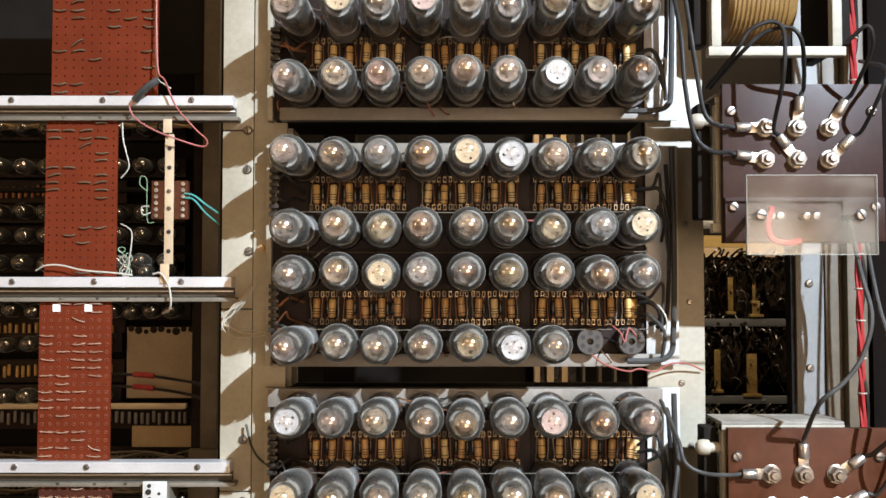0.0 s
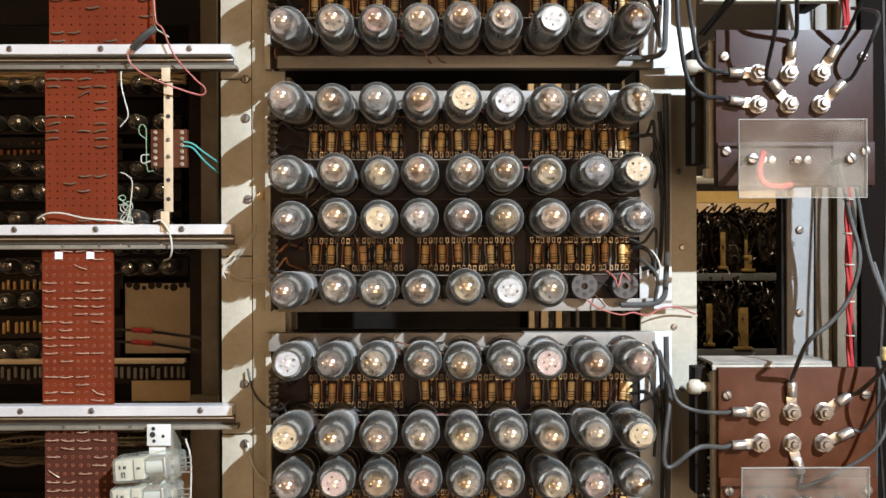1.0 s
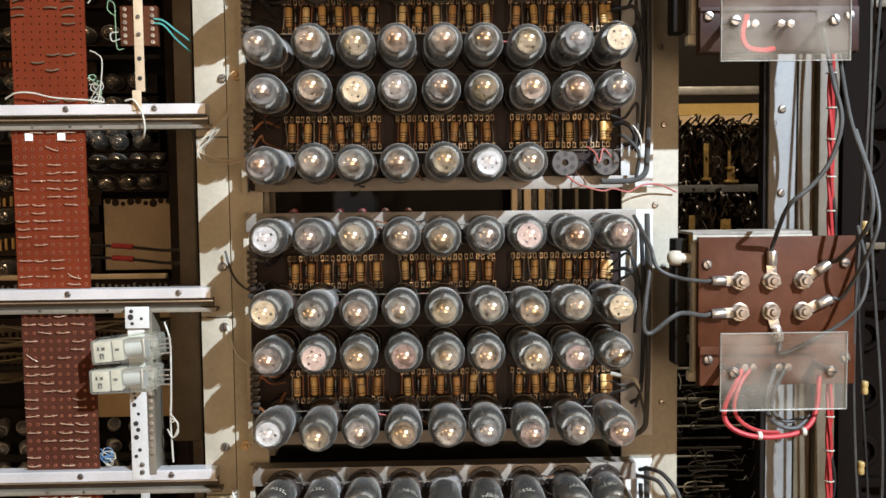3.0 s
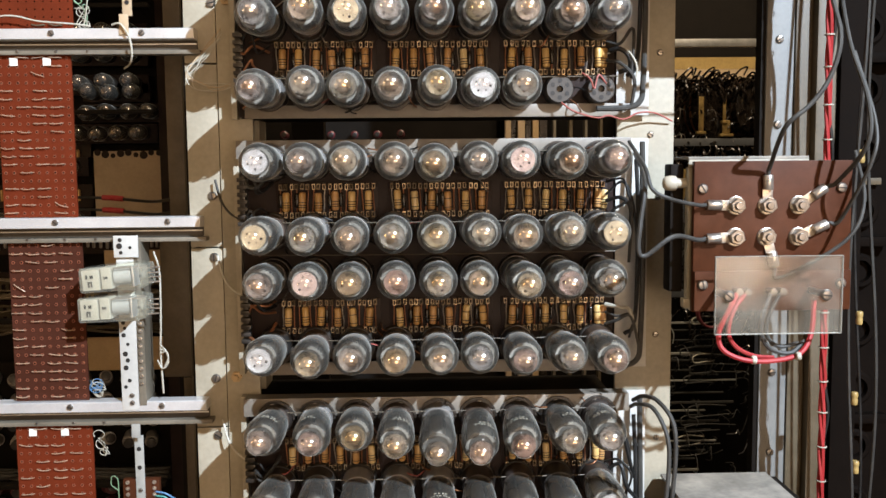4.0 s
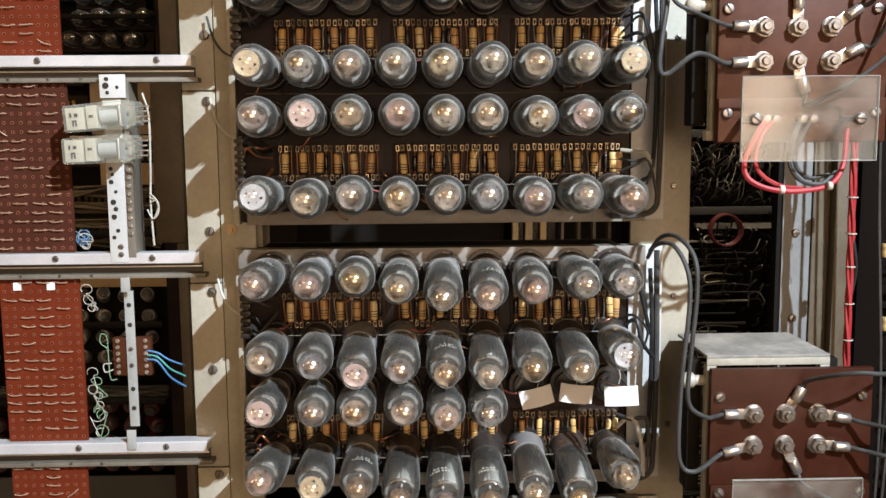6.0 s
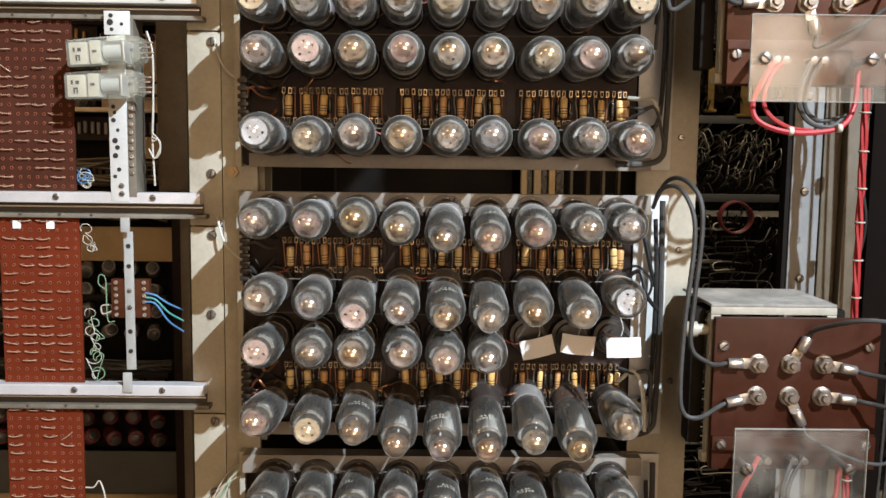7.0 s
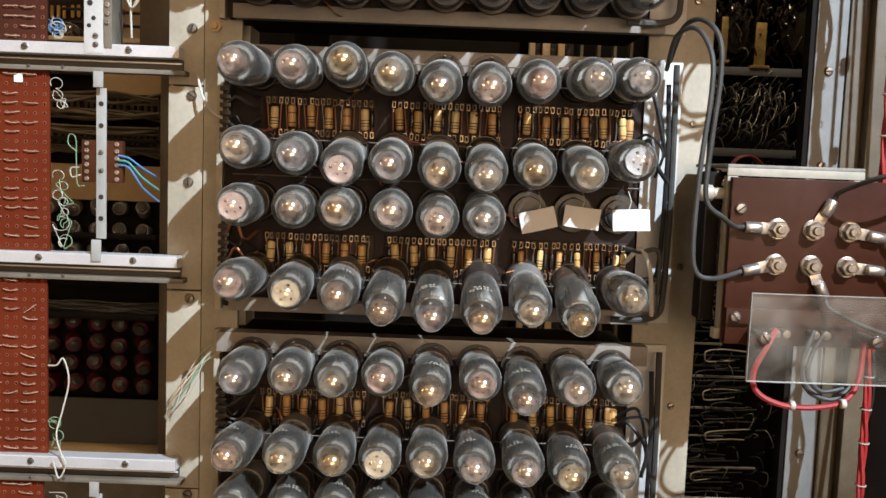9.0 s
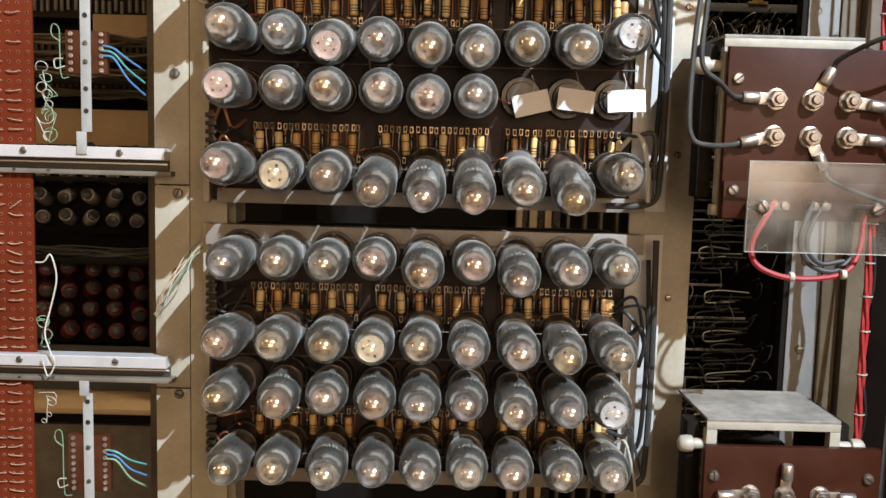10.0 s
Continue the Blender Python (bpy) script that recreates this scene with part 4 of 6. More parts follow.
for zc, dx, tilt in ((1.3845, 0.0, -3.5), (1.3570, -0.004, -1.5)):
    rl = thing("relay", (0, 0, 0), "relay in a yellowed clear plastic case on a white bracket", "relay", "clear-cased relays")
    rl.matrix_basis = pose(-0.266 + dx * 0.6, 0.8105, zc, 0, tilt, 0)

    def inner(name, material, x0, x1, y0, y1, z0, z1, label="", bevel=0.0008):
        return part(name, box(bmesh.new(), x0, x1, y0, y1, z0, z1, bevel), material, rl, label, Matrix())

    # six-sided case that narrows towards the terminal end
    bm = bmesh.new()
    outline = [(-0.0305, -0.0118), (0.0215, -0.0118), (0.0300, -0.0085), (0.0300, 0.0105), (0.0190, 0.0125), (-0.0100, 0.0112), (-0.0305, 0.0100)]
    ends = [[bm.verts.new((x, y, z)) for x, z in outline] for y in (-0.0122, 0.0120)]
    for q in range(len(outline)):
        n = (q + 1) % len(outline)
        bm.faces.new((ends[0][q], ends[0][n], ends[1][n], ends[1][q]))
    for e in ends:
        bm.faces.new(e)
    bmesh.ops.bevel(bm, geom=list(bm.edges), offset=0.0011, segments=2, affect="EDGES")
    part("case", bm, BOX_CLEAR, rl, "yellowed clear plastic case", Matrix()).visible_shadow = False
    inner("end_label", WHITE, -0.0288, -0.0135, -0.0104, 0.0100, -0.0100, 0.0084, "white paper label with dark marks")
    inner("coil_cheek", WHITE, -0.0122, -0.0030, -0.0092, 0.0090, -0.0098, 0.0095)
    part("coil", rod(bmesh.new(), 0.0072, 0.016, 0.0072, 14, Matrix.Translation((0.0058, -0.001, 0.0)) @ Matrix.Rotation(radians(90), 4, "Y")), PALE, rl, "grey wrapped coil", Matrix())
    inner("armature", STEEL, 0.0145, 0.0165, -0.0085, 0.0085, -0.0092, 0.0092)
    for j in range(4):
        inner("contact_leaf", TIN, -0.0022, 0.0255, -0.0080 + j * 0.0044, -0.0074 + j * 0.0044, 0.0076, 0.0086, bevel=0.0)
        part("pin", rod(bmesh.new(), 0.0008, 0.010, seg=6, m=Matrix.Translation((0.0342, -0.006 + 0.003 * (j % 2), -0.0065 + j * 0.0042)) @ Matrix.Rotation(radians(90), 4, "Y")), TIN, rl, m=Matrix())
    for x0, x1, z0, z1 in ((-0.0235, -0.0222, -0.0070, -0.0020), (-0.0210, -0.0198, -0.0070, -0.0020), (-0.0222, -0.0210, -0.0034, -0.0020), (-0.0252, -0.0236, 0.0006, 0.0040), (-0.0214, -0.0186, 0.0008, 0.0036), (-0.0098, -0.0062, -0.0006, 0.0016), (0.0215, 0.0240, -0.0012, 0.0012)):
        inner("printed_mark", INK, x0, x1, -0.0110 if x1 < -0.013 else -0.0098, -0.0105 if x1 < -0.013 else -0.0093, z0, z1, bevel=0.0)
strand("wire_loom", [(-0.239, 0.829, 1.405), (-0.234, 0.828, 1.385), (-0.2345, 0.828, 1.34), (-0.236, 0.829, 1.31), (-0.235, 0.83, 1.272)], 0.0009, WHITE_WIRE, "laced bundle of white wires beside a bracket")
for a in range(3):
    strand("wire_loop", [(-0.236, 0.828, 1.318 - a * 0.004), (-0.230, 0.826, 1.312), (-0.2285, 0.826, 1.302 + a * 0.002), (-0.234, 0.827, 1.296), (-0.239, 0.828, 1.304)], 0.0007, WHITE_WIRE, "thin white wire curled beside a bracket", "wire")

# loose wires and curls on and behind the boards


def curls(name, x, z0, z1, turns, r, material, label):
    q = random.Random(int(abs(x) * 1e4 + z1 * 1e4))
    line = [Vector((x, 0.833, z1))]
    for k in range(turns + 2):
        cx, cz = x + 0.003 + q.uniform(0, 0.009), z1 + (z0 - z1) * k / (turns + 1) + q.uniform(-0.004, 0.004)
        size, start, way = r * q.uniform(0.5, 1.1), q.uniform(0, 6.28), q.choice((-1, 1))
        for n in range(q.randint(7, 12)):
            a = start + way * n * 0.62
            line.append(Vector((cx + size * math.cos(a), 0.8315 - 0.0015 * math.sin(a * 0.7 + k), cz + size * 0.9 * math.sin(a))))
    line = spline(line, 2)
    return tagged(part(name, sweep(bmesh.new(), line, 0.00038, 5), material, None), label, "wire")


curls("curled_wire", -0.302, 1.61, 1.625, 2, 0.0055, WHITE_WIRE, "thin white wire curled at the board's edge")
curls("curled_wire", -0.302, 1.615, 1.63, 2, 0.0035, GREEN_WIRE, "thin green wire curled at the board's edge")
curls("curled_wire", -0.304, 1.275, 1.285, 2, 0.005, BLUE_WIRE, "thin blue wire curled at the board's edge")
curls("curled_wire", -0.304, 1.272, 1.280, 3, 0.006, WHITE_WIRE, "thin white wire coiled on the rail")
curls("curled_wire", -0.302, 1.215, 1.232, 2, 0.0055, WHITE_WIRE, "thin white wire curled at the board's edge")
curls("curled_wire", -0.301, 1.105, 1.155, 4, 0.0065, WHITE_WIRE, "thin white wires curled at the board's edge")
curls("curled_wire", -0.298, 1.104, 1.145, 3, 0.0055, GREEN_WIRE, "thin pale green wire curled at the board's edge")
curls("curled_wire", -0.304, 0.932, 0.950, 2, 0.005, GREEN_WIRE, "thin green wire curled at the board's edge")
curls("curled_wire", -0.305, 0.86, 0.885, 2, 0.0045, WHITE_WIRE, "thin white wire curled at the board's edge")
strand("loose_wire", [(-0.376, 0.828, 1.612), (-0.365, 0.824, 1.6165), (-0.35, 0.823, 1.6165), (-0.33, 0.823, 1.612), (-0.30, 0.8225, 1.6095), (-0.285, 0.823, 1.6075)], 0.0008, WHITE_WIRE, "loose ivory wire lying along a rail", "wire")
strand("loose_wire", [(-0.266, 0.822, 1.6085), (-0.258, 0.820, 1.609), (-0.2505, 0.819, 1.598), (-0.248, 0.8185, 1.584), (-0.252, 0.825, 1.575), (-0.262, 0.84, 1.572)], 0.0009, WHITE_WIRE, "ivory wire bent down over a rail", "wire")
strand("loose_wire", [(-0.2985, 0.83, 1.75), (-0.2975, 0.829, 1.735), (-0.2945, 0.829, 1.722), (-0.292, 0.83, 1.708), (-0.30, 0.832, 1.698)], 0.0006, WHITE_WIRE, "thin white wire hanging from a rail", "wire")
strand("loose_wire", [(-0.299, 0.83, 1.655), (-0.2925, 0.829, 1.652), (-0.288, 0.829, 1.645), (-0.2905, 0.829, 1.62), (-0.294, 0.83, 1.608)], 0.0006, WHITE_WIRE, "thin grey wire at the board's edge", "wire")
strand("loose_wire", [(-0.304, 0.83, 0.997), (-0.296, 0.828, 0.998), (-0.290, 0.827, 1.004), (-0.2855, 0.827, 0.985), (-0.290, 0.825, 0.96), (-0.294, 0.822, 0.94), (-0.289, 0.820, 0.924), (-0.285, 0.8195, 0.915), (-0.291, 0.8195, 0.903), (-0.296, 0.82, 0.918)], 0.0007, WHITE_WIRE, "loose white wire looped over a rail", "wire")
# a paper-wrapped splice with red leads on the top rail
strand("wire_splice", [(-0.284, 0.82, 1.769), (-0.276, 0.816, 1.776), (-0.268, 0.815, 1.782), (-0.262, 0.817, 1.787)], 0.0034, GREY_RUBBER, "grey taped splice lying on a rail", "splice")
strand("red_lead", [(-0.267, 0.825, 1.89), (-0.2655, 0.823, 1.83), (-0.262, 0.818, 1.795), (-0.255, 0.816, 1.786), (-0.245, 0.818, 1.762), (-0.228, 0.822, 1.742), (-0.219, 0.826, 1.733), (-0.223, 0.828, 1.727), (-0.245, 0.824, 1.733), (-0.268, 0.82, 1.742), (-0.283, 0.8195, 1.752), (-0.2885, 0.8195, 1.762), (-0.284, 0.8185, 1.769)], 0.0008, PINK_WIRE, "thin faded red lead drooping from a rail", "wire")
strand("white_lead", [(-0.267, 0.826, 1.90), (-0.2665, 0.824, 1.82), (-0.263, 0.82, 1.79), (-0.256, 0.817, 1.783), (-0.25, 0.818, 1.779)], 0.0007, WHITE_WIRE, "thin white lead along a board's edge", "wire")
# yellowed tie threads on the post
for j in range(6):
    q = random.Random(40 + j)
    strand("tie_thread", [(-0.172 + q.uniform(-0.002, 0.002), 0.832, 1.606 - j * 0.002), (-0.186, 0.830, 1.585 + q.uniform(-0.006, 0.006)), (-0.2 + q.uniform(-0.004, 0.004), 0.829, 1.568 + q.uniform(-0.006, 0.004)), (-0.193 + q.uniform(-0.004, 0.004), 0.828, 1.556 + q.uniform(-0.004, 0.004)), (-0.176, 0.826, 1.553 + q.uniform(-0.004, 0.005)), (-0.158, 0.822, 1.558 + q.uniform(-0.004, 0.004))], 0.00045, WHITE_WIRE if j % 3 else BUFF, "yellowed thin wires tied in a loose bunch", "wire", group="loose wires at the post")
for j in range(8):
    q = random.Random(70 + j)
    strand("tie_thread", [(-0.207 + q.uniform(0, 0.006), 0.832, 0.955 + q.uniform(-0.008, 0.006)), (-0.195, 0.826 + q.uniform(-0.003, 0.003), 0.972 + q.uniform(-0.008, 0.008)), (-0.182 + q.uniform(-0.003, 0.003), 0.824, 0.992 + q.uniform(-0.008, 0.008)), (-0.168, 0.824, 1.012 + q.uniform(-0.008, 0.008)), (-0.150, 0.82, 1.028 + q.uniform(-0.012, 0.006))], 0.0005, (WHITE_WIRE, BUFF, GREEN_WIRE, WHITE_WIRE)[j % 4], "pale wires gathered into a slanting bunch", "wire", group="loose wires at the post")
for z in (1.47, 1.245, 1.40):
    strand("post_lead", [(-0.182, 0.834, z), (-0.176, 0.828, z - 0.018), (-0.168, 0.826, z - 0.03), (-0.153, 0.818, z - 0.038)], 0.0011, WHITE_WIRE if z < 1.42 else GREY_RUBBER, "short lead from the post to a chassis", "wire")
for z in (1.633, 1.285):
    ob = part("spacer_nut", lathe(bmesh.new(), [(0.0052, 0), (0.0052, 0.004), (0.0028, 0.0042), (0.0028, 0.009), (0, 0.0092)], 6, Matrix.Translation((-0.168, 0.838, z))), TAN, None)
    tagged(ob, "small brass hexagon nut on the post", "nut")

# ---- right bay: transformers with brown terminal plates ----
nut_bm = bmesh.new()
lathe(nut_bm, [(0.0078, 0), (0.0078, 0.0012), (0.0074, 0.0014)], 20)
WASHER = mesh_from("washer", nut_bm, BOLT)
nut_bm = bmesh.new()
lathe(nut_bm, [(0.0064, 0.0014), (0.0066, 0.002), (0.0066, 0.0058), (0.0058, 0.0066), (0.0036, 0.0066)], 6)
NUT = mesh_from("hex_nut", nut_bm, BOLT)
nut_bm = bmesh.new()
lathe(nut_bm, [(0.0034, -0.002), (0.0034, 0.0095), (0.0028, 0.0104), (0, 0.0105)], 12)
STUD = mesh_from("stud", nut_bm, BOLT)
ring_bm = bmesh.new()
lathe(ring_bm, [(0.0042, 0.0), (0.0072, 0.0), (0.0072, 0.0012), (0.0042, 0.0012), (0.0042, 0.0)], 18, cap=False)
box(ring_bm, 0.0062, 0.014, -0.0012, 0, -0.0042, 0.0042, 0.0003)
lathe(ring_bm, [(0.0038, 0.013), (0.0042, 0.0135), (0.0042, 0.0245), (0.0038, 0.025)], 12, Matrix.Translation((0, -0.0025, 0)) @ Matrix.Rotation(radians(90), 4, "Z"))
LUG_RING = mesh_from("cable_lug", ring_bm, TIN)

BOLTS = [(x, z) for z in (-0.0365, -0.0625) for x in (0.0345, 0.0605, 0.0870)]


def terminal_plate(x0, ztop, height, lug_angles, label, material, drop):
    """Brown insulating plate with six studs and an acrylic cover below."""
    y, x1 = 0.732, x0 + 0.1315
    t = thing("terminal_plate", (x0 + 0.066, y, ztop - height), label, "terminal board", "brown terminal boards")
    slab("plate", material, x0, x1, y, y + 0.0065, ztop - height, ztop, t, bevel=0.0006)
    for x, z in ((x0 + 0.007, ztop - 0.0225), (x1 - 0.009, ztop - 0.0225), (x0 + 0.007, ztop - 0.1015), (x1 - 0.009, ztop - 0.1015)):
        if z > ztop - height:
            screw(t, x, y if z > ztop - 0.09 else y - 0.0036, z, 1.3)
    for j, (bx, bz) in enumerate(BOLTS):
        if -bz > height:
            continue
        at = world_of(t).inverted() @ Matrix.Translation((x0 + bx, y, ztop + bz))
        w = put("stud_bolt", STUD, t, at)
        put("washer", WASHER, w, Matrix())
        put("hex_nut", NUT, w, pose(0, -0.0014, 0, 0, rnd.uniform(0, 60), 0))
        if lug_angles[j] is not None:
            put("cable_lug", LUG_RING, t, at @ Matrix.Translation((0, -0.0014, 0)) @ pose(0, 0, 0, 0, -lug_angles[j], 0), "tinned crimp lug")
    if drop:
        cz = ztop - drop
        sheet = slab("acrylic_cover", ACRYLIC, x0 + 0.0085, x0 + 0.1105, 0.7000, 0.7020, cz - 0.0625, cz, t, "clear scuffed acrylic cover sheet")
        sheet.visible_shadow = False
        for a, b, c, d in ((0.0083, 0.1107, -0.0003, 0.0002), (0.0083, 0.1107, -0.0627, -0.0622), (0.0082, 0.0086, -0.0621, -0.0004), (0.1104, 0.1108, -0.0621, -0.0004)):
            slab("sawn_edge", SAWN, x0 + a, x0 + b, 0.6997, 0.7023, cz + c, cz + d, sheet, "whitish sawn edge of the sheet")
        for x in (x0 + 0.019, x0 + 0.0975):
            screw(t, x, 0.7000, cz - 0.0315, 1.35)
            part("spacer", lathe(bmesh.new(), [(0.0028, 0), (0.0028, 0.0295)], 10, Matrix.Translation((x, y, cz - 0.0315))), BOLT, t)
        for x in (0.034, 0.041, 0.062, 0.070):
            part("cover_stud", lathe(bmesh.new(), [(0.0022, 0), (0.0022, 0.012), (0.0030, 0.012), (0.0030, 0.016), (0, 0.0165)], 10, Matrix.Translation((x0 + x, y, cz - 0.031))), BOLT, t)
        slab("lower_strip", material, x0 + 0.0005, x1 - 0.0005, y - 0.0035, y - 0.0003, ztop - height + 0.001, cz - 0.015, t, bevel=0.0004)
    return t


def transformer(x0, ztop, low, label, winding=False, width=0.101, back=0.825):
    """Transformer in an ivory angle frame with black laminations."""
    x1 = x0 + width
    t = thing("transformer", (x0 + 0.055, 0.79, low), label, "transformer", "transformers in ivory frames")
    slab("top_plate", DUSTY, x0, x1, 0.7415, back, ztop - 0.0025, ztop, t, bevel=0.0006)
    slab("front_lip", WHITE, x0, x1, 0.7412, 0.743, ztop - 0.0085, ztop - 0.0026, t, bevel=0.0004)
    for a in (x0, x1 - 0.008):
        slab("upright", WHITE, a, a + 0.008, 0.7412, 0.7500, low, ztop - 0.0088, t, bevel=0.0006)
    slab("bottom_lip", WHITE, x0 - 0.003, x1 + 0.003, 0.7405, 0.7500, low - 0.008, low - 0.0002, t, bevel=0.001)
    slab("core", BLACK, x0 - 0.012, x0 - 0.0005, 0.752, 0.772, low + 0.004, ztop - 0.006, t, bevel=0.002)
    slab("core", BLACK, x1 + 0.0005, x1 + 0.012, 0.752, 0.83, low + 0.004, ztop - 0.006, t, bevel=0.002)
    bm = bmesh.new()
    lathe(bm, [(0.030, 0), (0.034, 0.004), (0.0345, 0.052), (0.030, 0.060)], 28, Matrix.Translation(((x0 + x1) / 2, 0.80, (ztop + low) / 2)) @ Matrix.Rotation(radians(90), 4, "Z") @ Matrix.Translation((0, 0.03, 0)))
    part("winding", bm, WINDING if winding else CREPE, t, "amber varnished winding" if winding else "dark winding")
    if winding:
        for j in range(12):
            a = 0.006 + j * 0.004
            part("winding_turn", lathe(bmesh.new(), [(0.0347, a), (0.0352, a + 0.001), (0.0347, a + 0.002)], 28, Matrix.Translation(((x0 + x1) / 2, 0.80, (ztop + low) / 2)) @ Matrix.Rotation(radians(90), 4, "Z") @ Matrix.Translation((0, 0.03, 0)), False), WINDING, t)
    for sx, zz in ((x0 - 0.004, ztop - 0.022), (x1 + 0.006, ztop - 0.022)):
        out = -1 if sx < x0 else 1
        bm = lathe(bmesh.new(), [(0.0042, -0.006), (0.0042, 0.004), (0.0062, 0.005), (0.0066, 0.009), (0.0060, 0.013), (0.0040, 0.015), (0.0028, 0.0155)], 14, Matrix.Translation((sx, 0.748, zz)) @ Matrix.Rotation(radians(90 * out), 4, "Z"))
        part("standoff", bm, WHITE, t, "ivory ceramic standoff")
    return t


PLATES = ((0.2295, 1.7640, 0.131), (0.2310, 1.4825, 0.1245), (0.2330, 1.1775, 0.1225), (0.2330, 0.8860, 0.1245))
COVER_DROP = (0.079, 0.0755, 0.080, 0.076)
ANGLES = ((180, 85, 60, 172, 130, 45), (178, 92, 35, 182, -75, 25), (178, 62, -10, 192, -65, -5), (180, 90, 0, 180, 270, 0))
PLATE_LABELS = ("purplish-brown phenolic board with six nickel studs and an acrylic cover", "reddish-brown phenolic board with dusty studs and crimped cable lugs", "dark red-brown phenolic board with corroded studs and lugs", "plain dark brown phenolic board on an ivory transformer frame")
for (x0, zt, h), angles, label, material, drop in zip(PLATES, ANGLES, PLATE_LABELS, (PHENOLIC_GREY, PHENOLIC, PHENOLIC_DARK, PHENOLIC_DARK), COVER_DROP):
    terminal_plate(x0, zt, h, angles, label, material, drop)
transformer(0.2245, 1.905, 1.798, "ivory-framed transformer with an amber winding", True, 0.109)
transformer(0.2290, 1.4865, 1.368, "transformer in an ivory painted angle frame", back=0.785)
transformer(0.2320, 1.1870, 1.065, "transformer in a chipped ivory angle frame")
transformer(0.2360, 0.9045, 0.775, "transformer in an ivory frame with a dusty top")
transformer(0.2265, 1.7580, 1.650, "transformer in an ivory frame behind a brown board", back=0.785)

GREY_L, BLACK_L = "stiff grey rubber cable crimped to a stud lug", "black rubber cable crimped to a stud lug"
